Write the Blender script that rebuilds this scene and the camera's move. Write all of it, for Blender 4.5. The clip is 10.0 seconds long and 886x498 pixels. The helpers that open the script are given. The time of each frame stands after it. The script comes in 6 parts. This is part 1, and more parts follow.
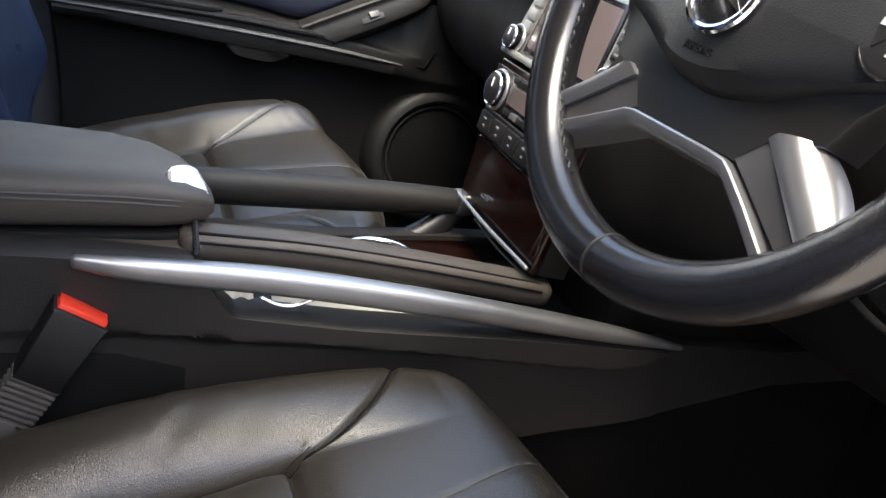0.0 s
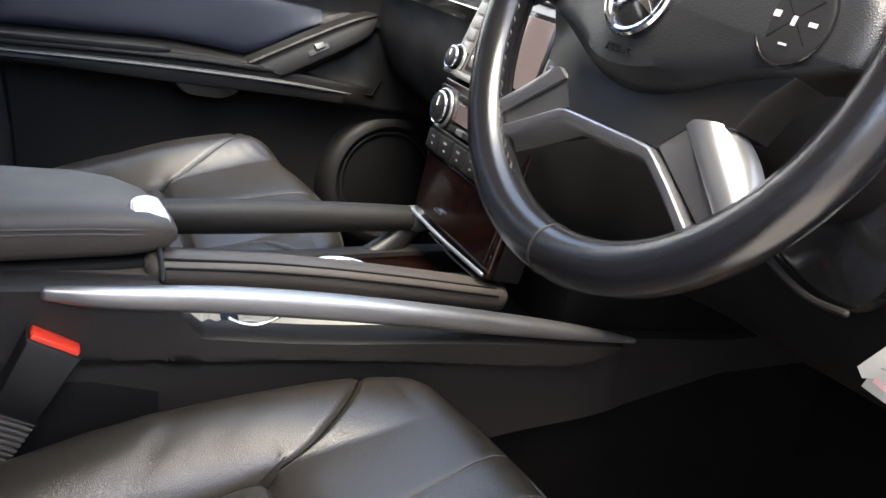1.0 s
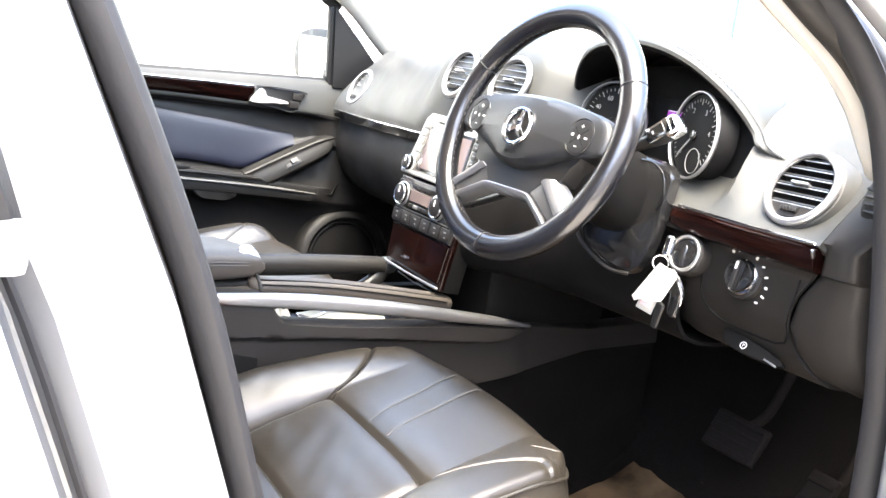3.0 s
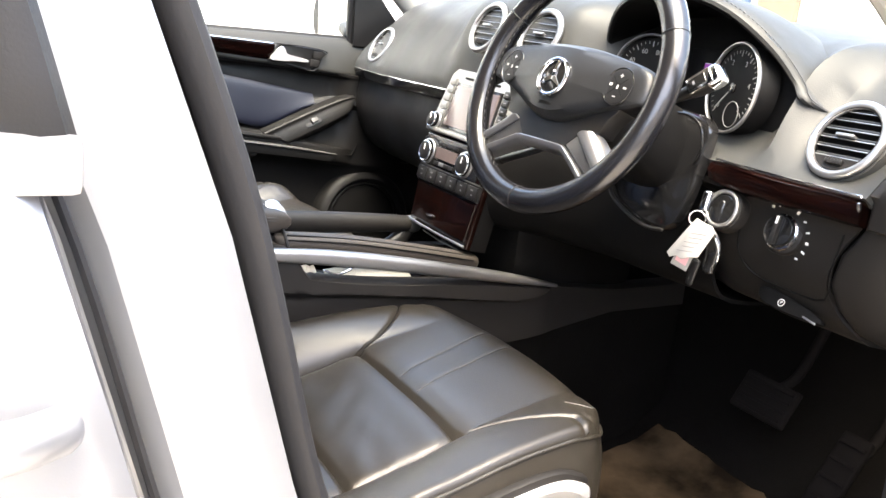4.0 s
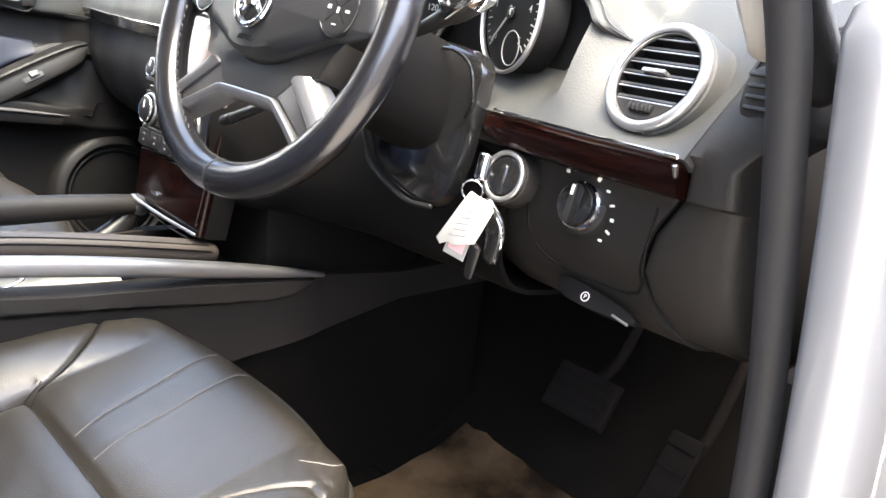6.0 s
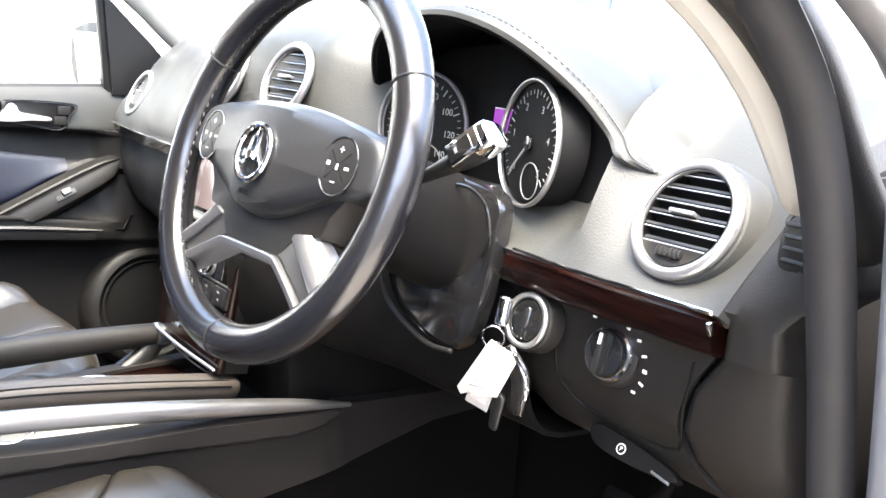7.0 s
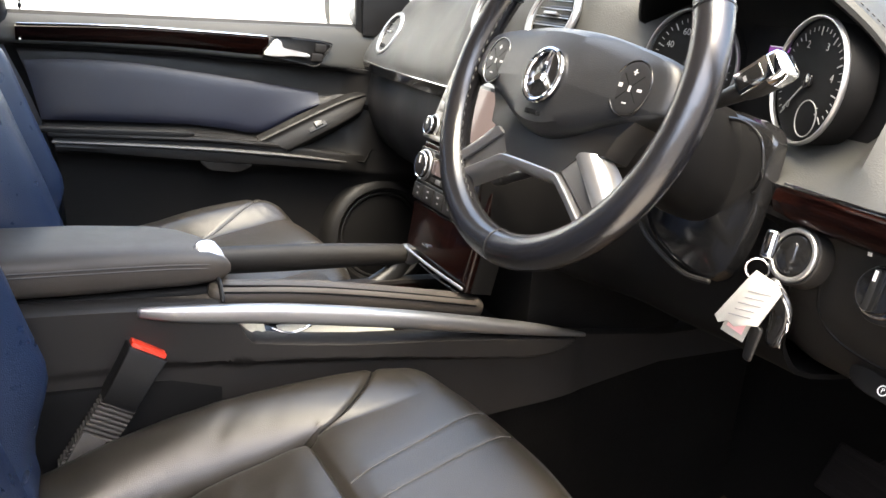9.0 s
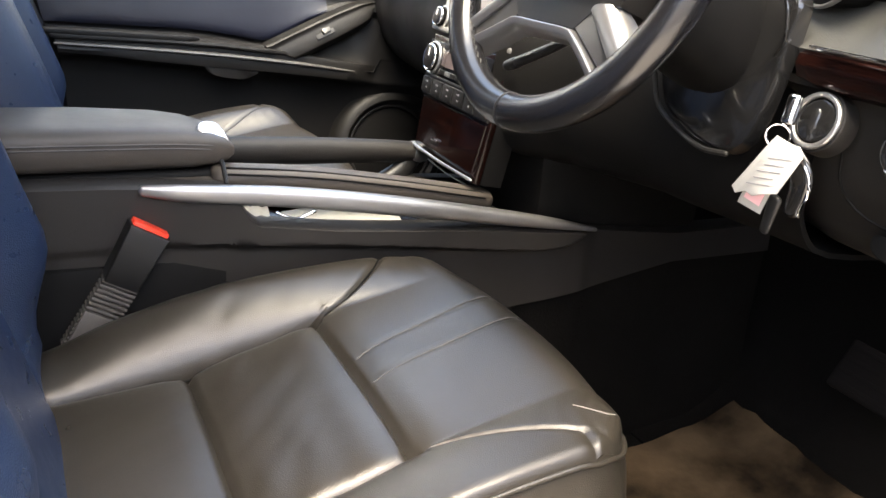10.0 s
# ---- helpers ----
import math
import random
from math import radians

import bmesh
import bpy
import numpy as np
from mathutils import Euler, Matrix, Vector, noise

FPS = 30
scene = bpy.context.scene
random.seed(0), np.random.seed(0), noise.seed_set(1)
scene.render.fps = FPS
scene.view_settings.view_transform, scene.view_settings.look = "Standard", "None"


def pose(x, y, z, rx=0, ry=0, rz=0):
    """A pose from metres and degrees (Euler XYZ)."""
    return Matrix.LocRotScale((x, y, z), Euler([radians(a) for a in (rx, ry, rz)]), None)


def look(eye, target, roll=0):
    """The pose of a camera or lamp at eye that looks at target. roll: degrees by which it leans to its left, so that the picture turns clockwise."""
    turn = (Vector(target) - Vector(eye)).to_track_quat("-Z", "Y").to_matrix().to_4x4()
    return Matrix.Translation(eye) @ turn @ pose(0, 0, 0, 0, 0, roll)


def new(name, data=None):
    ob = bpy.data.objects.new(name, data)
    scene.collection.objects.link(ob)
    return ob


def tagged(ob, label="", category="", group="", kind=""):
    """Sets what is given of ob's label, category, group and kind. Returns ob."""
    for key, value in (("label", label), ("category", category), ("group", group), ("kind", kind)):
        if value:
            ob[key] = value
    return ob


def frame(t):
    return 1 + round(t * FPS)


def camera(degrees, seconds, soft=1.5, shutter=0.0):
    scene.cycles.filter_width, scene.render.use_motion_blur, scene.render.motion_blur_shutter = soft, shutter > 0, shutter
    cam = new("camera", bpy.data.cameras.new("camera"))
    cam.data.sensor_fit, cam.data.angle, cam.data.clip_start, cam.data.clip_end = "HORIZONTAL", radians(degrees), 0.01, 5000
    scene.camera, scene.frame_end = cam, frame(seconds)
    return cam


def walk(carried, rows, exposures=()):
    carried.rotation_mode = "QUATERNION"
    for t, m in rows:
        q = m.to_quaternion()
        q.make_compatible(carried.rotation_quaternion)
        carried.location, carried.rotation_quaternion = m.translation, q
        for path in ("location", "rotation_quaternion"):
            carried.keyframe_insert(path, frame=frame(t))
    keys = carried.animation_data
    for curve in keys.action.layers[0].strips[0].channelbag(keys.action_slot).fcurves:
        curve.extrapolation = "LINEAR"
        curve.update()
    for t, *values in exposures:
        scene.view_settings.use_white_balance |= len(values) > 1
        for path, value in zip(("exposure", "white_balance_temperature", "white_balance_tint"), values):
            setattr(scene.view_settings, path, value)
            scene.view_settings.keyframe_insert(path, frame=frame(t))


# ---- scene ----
cam = camera(53.0, 10.0)
PATH = [
    (0, (0.8241, -0.3594, 0.7383), (-0.0099, 0.0195, 0.3373), 10.84),
    (0.5, (0.8207, -0.3379, 0.7328), (-0.0207, 0.0166, 0.3250), 9.55),
    (1, (0.8667, -0.3728, 0.7361), (0.0358, 0.0483, 0.3724), 7.84),
    (1.5, (0.9495, -0.4201, 0.7421), (0.1768, 0.1277, 0.4213), 4.87),
    (2, (1.1044, -0.4933, 0.7533), (0.3364, 0.0791, 0.4662), 5.38),
    (2.5, (1.2974, -0.6016, 0.7795), (0.4948, -0.0775, 0.4946), 6.64),
    (3, (1.4006, -0.7711, 0.8079), (0.5833, -0.2433, 0.5765), 6.46),
    (3.2, (1.4078, -0.8283, 0.8052), (0.6004, -0.2917, 0.5599), 5.91),
    (4.3, (1.3567, -0.7398, 0.7555), (0.5383, -0.2407, 0.4707), 7.43),
    (4.5, (1.3501, -0.6989, 0.7370), (0.5355, -0.2073, 0.4291), 7.93),
    (5, (1.3007, -0.6102, 0.7104), (0.5142, -0.0936, 0.3720), 8.44),
    (5.5, (1.2102, -0.5510, 0.7352), (0.4748, 0.0465, 0.4154), 8.00),
    (5.7, (1.1884, -0.5192, 0.7361), (0.4803, 0.1108, 0.4171), 7.26),
    (6.8, (1.1363, -0.3770, 0.8020), (0.4120, 0.2642, 0.5481), 3.71),
    (7, (1.1251, -0.3906, 0.8127), (0.3716, 0.2223, 0.5750), 3.13),
    (7.5, (1.1149, -0.4482, 0.8172), (0.2915, 0.0727, 0.5918), 2.43),
    (8, (1.1149, -0.4858, 0.8048), (0.2545, -0.0432, 0.5523), 2.26),
    (8.5, (1.1262, -0.4892, 0.7892), (0.2658, -0.0563, 0.5202), 3.44),
    (9, (1.1340, -0.4914, 0.7806), (0.2808, -0.0586, 0.4894), 4.19),
    (9.5, (1.1404, -0.4946, 0.7579), (0.2911, -0.0639, 0.4528), 4.57),
    (10, (1.1372, -0.4832, 0.6978), (0.2980, -0.0654, 0.3497), 4.52),
]
walk(cam, [(t, look(eye, target, roll)) for t, eye, target, roll in PATH],
     exposures=[(0, 3.18, 6600, 8), (1.0, 3.43, 6600, 8), (1.5, 3.73, 6600, 8), (2.0, 4.22, 6700, 8), (2.5, 4.50, 6800, 8), (3.0, 4.73, 6700, 8), (4.5, 3.63, 7100, 8), (5.5, 3.97, 6800, 8), (7.0, 4.52, 6600, 8), (8.0, 3.63, 6800, 8), (9.0, 3.80, 7100, 8), (10.0, 3.82, 7200, 8)])

# ---- light ----
world = bpy.data.worlds.new("world")
scene.world = world
world.use_nodes = True
wn, wl = world.node_tree.nodes, world.node_tree.links
sky = wn.new("ShaderNodeTexSky")
sky.sky_type = "NISHITA"
sky.sun_disc = False
sky.sun_elevation, sky.sun_rotation = radians(71), radians(122)
sky.air_density, sky.dust_density, sky.ozone_density = 0.8, 4.0, 0.6
wl.new(sky.outputs["Color"], wn["Background"].inputs["Color"])
wn["Background"].inputs["Strength"].default_value = 0.15

sun = new("sun", bpy.data.lights.new("sun", "SUN"))
sun.data.energy, sun.data.angle, sun.data.color = 0.5, radians(36), (1.0, 0.90, 0.76)
sun.matrix_world = look((0, 0, 8), (-0.27, 0.17, 7.08))

# ---- materials ----


def material(name, base, rough=0.5, metal=0.0, grain=0.0, grain_scale=300.0, vary=0.15, vary_scale=6.0, coat=0.0, spec=0.5,
             cells=False, sheen=0.0, rough_vary=0.08, second=None):
    m = bpy.data.materials.new(name)
    m.use_nodes = True
    n, l = m.node_tree.nodes, m.node_tree.links
    b = n["Principled BSDF"]
    b.inputs["Roughness"].default_value = rough
    b.inputs["Metallic"].default_value = metal
    b.inputs["Coat Weight"].default_value = coat
    b.inputs["Coat Roughness"].default_value = 0.06
    b.inputs["Specular IOR Level"].default_value = spec
    b.inputs["Sheen Weight"].default_value = sheen
    co = n.new("ShaderNodeTexCoord")
    big = n.new("ShaderNodeTexNoise")
    big.inputs["Scale"].default_value, big.inputs["Detail"].default_value = vary_scale, 5
    l.new(co.outputs["Object"], big.inputs["Vector"])
    ramp = n.new("ShaderNodeMix")
    ramp.data_type = "RGBA"
    lo = [c * (1 - vary) for c in base]
    hi = list(second) if second else [min(1, c * (1 + vary)) for c in base]
    ramp.inputs["A"].default_value, ramp.inputs["B"].default_value = (*lo, 1), (*hi, 1)
    if second:
        edge = n.new("ShaderNodeMapRange")
        edge.inputs["From Min"].default_value, edge.inputs["From Max"].default_value = 0.36, 0.64
        l.new(big.outputs["Fac"], edge.inputs["Value"])
        l.new(edge.outputs["Result"], ramp.inputs["Factor"])
    else:
        l.new(big.outputs["Fac"], ramp.inputs["Factor"])
    l.new(ramp.outputs["Result"], b.inputs["Base Color"])
    if rough_vary:
        rr = n.new("ShaderNodeMapRange")
        rr.inputs["To Min"].default_value, rr.inputs["To Max"].default_value = max(0, rough - rough_vary), min(1, rough + rough_vary)
        mid = n.new("ShaderNodeTexNoise")
        mid.inputs["Scale"].default_value, mid.inputs["Detail"].default_value = vary_scale * 5, 3
        l.new(co.outputs["Object"], mid.inputs["Vector"])
        l.new(mid.outputs["Fac"], rr.inputs["Value"])
        l.new(rr.outputs["Result"], b.inputs["Roughness"])
    if grain:
        bump = n.new("ShaderNodeBump")
        bump.inputs["Strength"].default_value, bump.inputs["Distance"].default_value = grain, 0.001
        if cells:
            g = n.new("ShaderNodeTexVoronoi")
            g.feature = "DISTANCE_TO_EDGE"
            g.inputs["Scale"].default_value = grain_scale
            l.new(co.outputs["Object"], g.inputs["Vector"])
            l.new(g.outputs["Distance"], bump.inputs["Height"])
        else:
            g = n.new("ShaderNodeTexNoise")
            g.inputs["Scale"].default_value, g.inputs["Detail"].default_value = grain_scale, 3
            l.new(co.outputs["Object"], g.inputs["Vector"])
            l.new(g.outputs["Fac"], bump.inputs["Height"])
        l.new(bump.outputs["Normal"], b.inputs["Normal"])
    return m


def wood_material(name, dark, light, rough=0.18):
    m = material(name, dark, rough, vary=0.2, coat=0.14, rough_vary=0.03, spec=0.15)
    n, l = m.node_tree.nodes, m.node_tree.links
    co = n.new("ShaderNodeTexCoord")
    mp = n.new("ShaderNodeMapping")
    mp.inputs["Scale"].default_value = (3, 3, 26)
    l.new(co.outputs["Object"], mp.inputs["Vector"])
    w = n.new("ShaderNodeTexNoise")
    w.inputs["Scale"].default_value, w.inputs["Detail"].default_value, w.inputs["Distortion"].default_value = 4, 8, 1.5
    l.new(mp.outputs["Vector"], w.inputs["Vector"])
    r = n.new("ShaderNodeValToRGB")
    r.color_ramp.elements[0].position, r.color_ramp.elements[1].position = 0.38, 0.66
    r.color_ramp.elements[0].color, r.color_ramp.elements[1].color = (*dark, 1), (*light, 1)
    l.new(w.outputs["Fac"], r.inputs["Fac"])
    l.new(r.outputs["Color"], n["Principled BSDF"].inputs["Base Color"])
    return m


def glass_material(name, tint=(0.95, 0.98, 0.97)):
    m = bpy.data.materials.new(name)
    m.use_nodes = True
    n, l = m.node_tree.nodes, m.node_tree.links
    n.remove(n["Principled BSDF"])
    tr, gl, mx = (n.new(k) for k in ("ShaderNodeBsdfTransparent", "ShaderNodeBsdfGlossy", "ShaderNodeMixShader"))
    tr.inputs["Color"].default_value = (*tint, 1)
    gl.inputs["Roughness"].default_value = 0.02
    mx.inputs["Fac"].default_value = 0.05
    l.new(tr.outputs["BSDF"], mx.inputs[1])
    l.new(gl.outputs["BSDF"], mx.inputs[2])
    l.new(mx.outputs["Shader"], n["Material Output"].inputs["Surface"])
    return m


def glow_material(name, color, strength):
    m = bpy.data.materials.new(name)
    m.use_nodes = True
    b = m.node_tree.nodes["Principled BSDF"]
    b.inputs["Base Color"].default_value = (0.01, 0.01, 0.01, 1)
    b.inputs["Emission Color"].default_value = (*color, 1)
    b.inputs["Emission Strength"].default_value = strength
    return m


LEATHER = material("black_leather", (0.0202, 0.0176, 0.0136), 0.29, grain=0.32, grain_scale=560, cells=True, vary=0.25, vary_scale=7, rough_vary=0.03, spec=0.55)
LEATHER_FINE = material("fine_leather", (0.046, 0.039, 0.032), 0.50, spec=0.42, grain=0.25, grain_scale=700, cells=True, vary=0.15)
RIM_LEATHER = material("rim_leather", (0.008, 0.008, 0.009), 0.19, grain=0.11, grain_scale=650, cells=True, vary=0.2, spec=0.75, rough_vary=0.05)
DASH = material("soft_dash_plastic", (0.030, 0.0305, 0.0280), 0.50, spec=0.35, grain=0.35, grain_scale=600, vary=0.1)
PANEL = material("charcoal_plastic", (0.0115, 0.0106, 0.0096), 0.50, grain=0.3, grain_scale=700, vary=0.12, spec=0.27)
DOOR_GREY = material("door_grey_plastic", (0.0075, 0.0073, 0.007), 0.5, grain=0.3, grain_scale=600, vary=0.1, spec=0.3)
CONSOLE = material("console_vinyl", (0.0140, 0.0126, 0.0116), 0.44, grain=0.35, grain_scale=620, cells=True, vary=0.14, spec=0.4)
# The door insert's base colour carries a painted blue reflection.
DOOR_INSERT = material("door_insert_leather", (0.0024, 0.0038, 0.012), 0.44, grain=0.2, grain_scale=500, cells=True)
PAD = material("pad_vinyl", (0.0125, 0.0130, 0.0135), 0.36, spec=0.5, grain=0.3, grain_scale=650, cells=True, vary=0.1)
SPOKE_GREY = material("dark_satin_grey", (0.040, 0.040, 0.040), 0.4, metal=0.3, vary=0.06)
RADIO = material("grey_satin", (0.22, 0.22, 0.21), 0.4, metal=0.5, vary=0.06)
DOOR_SATIN = material("door_satin_grey", (0.085, 0.085, 0.082), 0.42, metal=0.4, vary=0.06)
BLACK = material("black_plastic", (0.009, 0.009, 0.009), 0.40, grain=0.15, grain_scale=500, spec=0.35)
GLOSS_BLACK = material("gloss_black", (0.008, 0.008, 0.008), 0.15, coat=0.5, rough_vary=0.03)
SATIN_BLACK = material("satin_black", (0.0035, 0.0034, 0.0033), 0.65, spec=0.13)
RUBBER = material("seal_rubber", (0.014, 0.014, 0.015), 0.6, spec=0.3, grain=0.2, grain_scale=200)
SILVER = material("satin_silver", (0.33, 0.33, 0.327), 0.33, metal=0.85, vary=0.05)
CHROME = material("chrome", (0.85, 0.85, 0.86), 0.09, metal=1.0, vary=0.02, rough_vary=0.03)
BODY = material("silver_body_paint", (0.235, 0.242, 0.255), 0.36, metal=0.5, vary=0.04, coat=0.8, grain=0.05, grain_scale=900)
WOOD = wood_material("burr_wood", (0.0022, 0.0009, 0.0008), (0.0075, 0.0023, 0.0016), 0.20)
CARPET = material("dark_carpet", (0.0045, 0.0041, 0.0037), 0.95, grain=1.0, grain_scale=260, vary=0.35, vary_scale=14, spec=0.05)
MAT = material("worn_tan_mat", (0.020, 0.014, 0.009), 0.9, grain=0.8, grain_scale=150, vary=0.5, vary_scale=7, second=(0.085, 0.059, 0.035), spec=0.05)
WORN = material("worn_pedal_rubber", (0.006, 0.005, 0.0046), 0.9, grain=0.3, grain_scale=200, spec=0.1)
WHITE = material("white_paper", (0.38, 0.375, 0.345), 0.6, vary=0.04)
PRINT = material("grey_print", (0.16, 0.16, 0.17), 0.7)
DIAL_MARK = material("dial_figure", (0.20, 0.20, 0.19), 0.5)
SYMBOL = material("soft_grey_symbol", (0.36, 0.36, 0.35), 0.5)
MARK = material("white_marking", (0.72, 0.72, 0.70), 0.5)
PINK = material("pink_print", (0.75, 0.45, 0.48), 0.6)
RED = material("red_plastic", (0.75, 0.045, 0.02), 0.3, coat=0.3, vary=0.05)
WEB = material("ribbed_sleeve", (0.060, 0.055, 0.049), 0.55, grain=0.2, grain_scale=300)
SCREEN = material("dark_screen", (0.09, 0.072, 0.070), 0.12, rough_vary=0.03)
GLASS = glass_material("clear_glass")
TINT = glass_material("tinted_glass", (0.10, 0.11, 0.12))
PURPLE = glow_material("purple_display", (0.30, 0.05, 0.42), 0.065)
CONCRETE = material("concrete", (0.40, 0.37, 0.32), 0.85, grain=0.6, grain_scale=60, vary=0.15, vary_scale=1.2)
CREAM_WALL = material("cream_wall", (0.66, 0.60, 0.52), 0.85, vary=0.06, vary_scale=0.8)
RENDER_WALL = material("pale_wall", (0.78, 0.77, 0.74), 0.85, vary=0.06, vary_scale=0.8)
TAN = material("tan_panel", (0.20, 0.125, 0.085), 0.8)
BLUE = material("blue_panel", (0.075, 0.115, 0.20), 0.6)
HEADLINER = material("headliner_cloth", (0.56, 0.51, 0.44), 0.9, grain=0.4, grain_scale=300)
PILLAR = material("pillar_trim", (0.30, 0.29, 0.26), 0.7, grain=0.2, grain_scale=400)
BRIGHT = material("bright_silver", (0.80, 0.80, 0.79), 0.22, metal=0.7, vary=0.02, rough_vary=0.03)
STITCH_PALE = material("pale_thread", (0.13, 0.12, 0.105), 0.6)
# Backrest leather: the blue sky reflection is put into the base colour.
BLUE_REFLECT = material("leather_blue_reflection", (0.011, 0.020, 0.044), 0.30, grain=0.5, grain_scale=430, cells=True, vary=0.2, vary_scale=9)
STITCH = material("thread", (0.045, 0.043, 0.04), 0.6)
THREAD_BLACK = material("black_thread", (0.010, 0.010, 0.0105), 0.55, vary=0.1, spec=0.3)
GLOSS_PAD = material("smooth_black_vinyl", (0.008, 0.0075, 0.007), 0.34, vary=0.12, spec=0.4)
MIRROR = material("mirror_glass", (0.8, 0.8, 0.8), 0.02, metal=1.0, vary=0.01, rough_vary=0)

# ---- building helpers ----


def part(name, bm, mat, parent=None, label="", smooth=True):
    bmesh.ops.recalc_face_normals(bm, faces=bm.faces)
    me = bpy.data.meshes.new(name)
    bm.to_mesh(me)
    bm.free()
    me.materials.append(mat)
    if smooth:
        me.polygons.foreach_set("use_smooth", [True] * len(me.polygons))
        me.set_sharp_from_angle(angle=radians(38))
    ob = new(name, me)
    if parent:
        ob.parent = parent
    if label:
        ob["label"] = label
    return ob


def thing(name, label, category, group="", kind=""):
    return tagged(new(name), label, category, group, kind)


def box(size, m=None, bevel=0.003, seg=2):
    bm = bmesh.new()
    bmesh.ops.create_cube(bm, size=1, matrix=Matrix.Diagonal((*size, 1)))
    if bevel:
        bmesh.ops.bevel(bm, geom=bm.edges[:], offset=min(bevel, min(size) * 0.45), segments=seg, affect="EDGES", profile=0.6)
    if m:
        bm.transform(m)
    return bm


def loft(rings, caps=True, closed=True):
    """A skin over rings of equally many points."""
    bm = bmesh.new()
    rows = [[bm.verts.new(p) for p in ring] for ring in rings]
    k = len(rows[0])
    for a, b in zip(rows, rows[1:]):
        for i in range(k if closed else k - 1):
            j = (i + 1) % k
            bm.faces.new((a[i], a[j], b[j], b[i]))
    if caps and closed:
        bm.faces.new(rows[0][::-1])
        bm.faces.new(rows[-1])
    return bm


def smooth_line(points, steps=6):
    """A Catmull-Rom line through the points."""
    p = [Vector(q) for q in points]
    p = [2 * p[0] - p[1], *p, 2 * p[-1] - p[-2]]
    out = []
    for a, b, c, e in zip(p, p[1:], p[2:], p[3:]):
        for s in range(steps):
            t = s / steps
            out.append(0.5 * (2 * b + (c - a) * t + (2 * a - 5 * b + 4 * c - e) * t * t + (3 * b - a - 3 * c + e) * t**3))
    return out + [p[-2]]


def tube(points, wide, high=None, seg=14, steps=5, up=(0, 0, 1), square=1.0, round_ends=True):
    """A bar of elliptic section along a smooth line; wide and high: one radius or one per point."""
    n = len(points)
    wide = [wide] * n if isinstance(wide, (int, float)) else wide
    high = wide if high is None else [high] * n if isinstance(high, (int, float)) else high
    line = smooth_line(points, steps)
    sizes = smooth_line([(w, h, 0) for w, h in zip(wide, high)], steps)
    rings = []
    last = len(line) - 1
    for i, p in enumerate(line):
        t = (line[min(i + 1, last)] - line[max(i - 1, 0)]).normalized()
        side = t.cross(Vector(up)).normalized()
        top = side.cross(t)
        ring = []
        for k in range(seg):
            a = 2 * math.pi * k / seg
            c, s = math.cos(a), math.sin(a)
            c, s = math.copysign(abs(c) ** square, c), math.copysign(abs(s) ** square, s)
            ring.append(p + side * c * sizes[i].x + top * s * sizes[i].y)
        rings.append(ring)
    if round_ends:
        for end, other in ((0, 1), (-1, -2)):
            p, t = line[end], (line[end] - line[other]).normalized()
            r = min(sizes[end].x, sizes[end].y)
            extra = []
            for f in (0.5, 0.85):
                k = math.sqrt(1 - f * f)
                extra.append([p + (q - p) * k + t * r * f for q in rings[0 if end == 0 else len(rings) - 1]])
            if end == 0:
                rings = extra[::-1] + rings
            else:
                rings = rings + extra
    return loft(rings)


def outline(points, steps=5):
    """A closed smooth outline through 2D points."""
    p = [Vector((*q, 0)) for q in points]
    n, out = len(p), []
    for i in range(n):
        a, b, c, e = p[i - 1], p[i], p[(i + 1) % n], p[(i + 2) % n]
        for s in range(steps):
            t = s / steps
            q = 0.5 * (2 * b + (c - a) * t + (2 * a - 5 * b + 4 * c - e) * t * t + (3 * b - a - 3 * c + e) * t**3)
            out.append((q.x, q.y))
    return out


def plate(points, depth, m, bevel=0.002, dome=0.0):
    """A plate with a rounded front edge, from a 2D outline; its front looks along +z of m."""
    cx = sum(p[0] for p in points) / len(points)
    cy = sum(p[1] for p in points) / len(points)
    r = max(math.hypot(p[0] - cx, p[1] - cy) for p in points)

    def ring(shrink, z):
        k = 1 - shrink / r
        return [m @ Vector((cx + (x - cx) * k, cy + (y - cy) * k, z)) for x, y in points]
    rings = [ring(0, -depth), ring(0, -bevel), ring(bevel * 0.3, -bevel * 0.3), ring(bevel, 0)]
    if dome:
        rings += [ring(r * f, dome * (1 - (1 - f) ** 2)) for f in (0.15, 0.35, 0.6, 0.85)]
    return loft(rings)


def circle(r, n=40, sx=1.0, sy=1.0):
    return [(r * sx * math.cos(2 * math.pi * k / n), r * sy * math.sin(2 * math.pi * k / n)) for k in range(n)]


def ring(major, minor, m, n=48, k=10, flat=1.0):
    rings = []
    for i in range(n):
        a = 2 * math.pi * i / n
        rings.append([m @ Vector(((major + minor * math.cos(b)) * math.cos(a), (major + minor * math.cos(b)) * math.sin(a), minor * flat * math.sin(b)))
                      for b in (2 * math.pi * j / k for j in range(k))])
    return loft(rings + [rings[0]], caps=False)


def band(line_a, line_b, thick, normal):
    """A strip between two lines, thickened against normal."""
    n = Vector(normal).normalized() * thick
    rings = [[Vector(a), Vector(b), Vector(b) - n, Vector(a) - n] for a, b in zip(line_a, line_b)]
    return loft(rings)


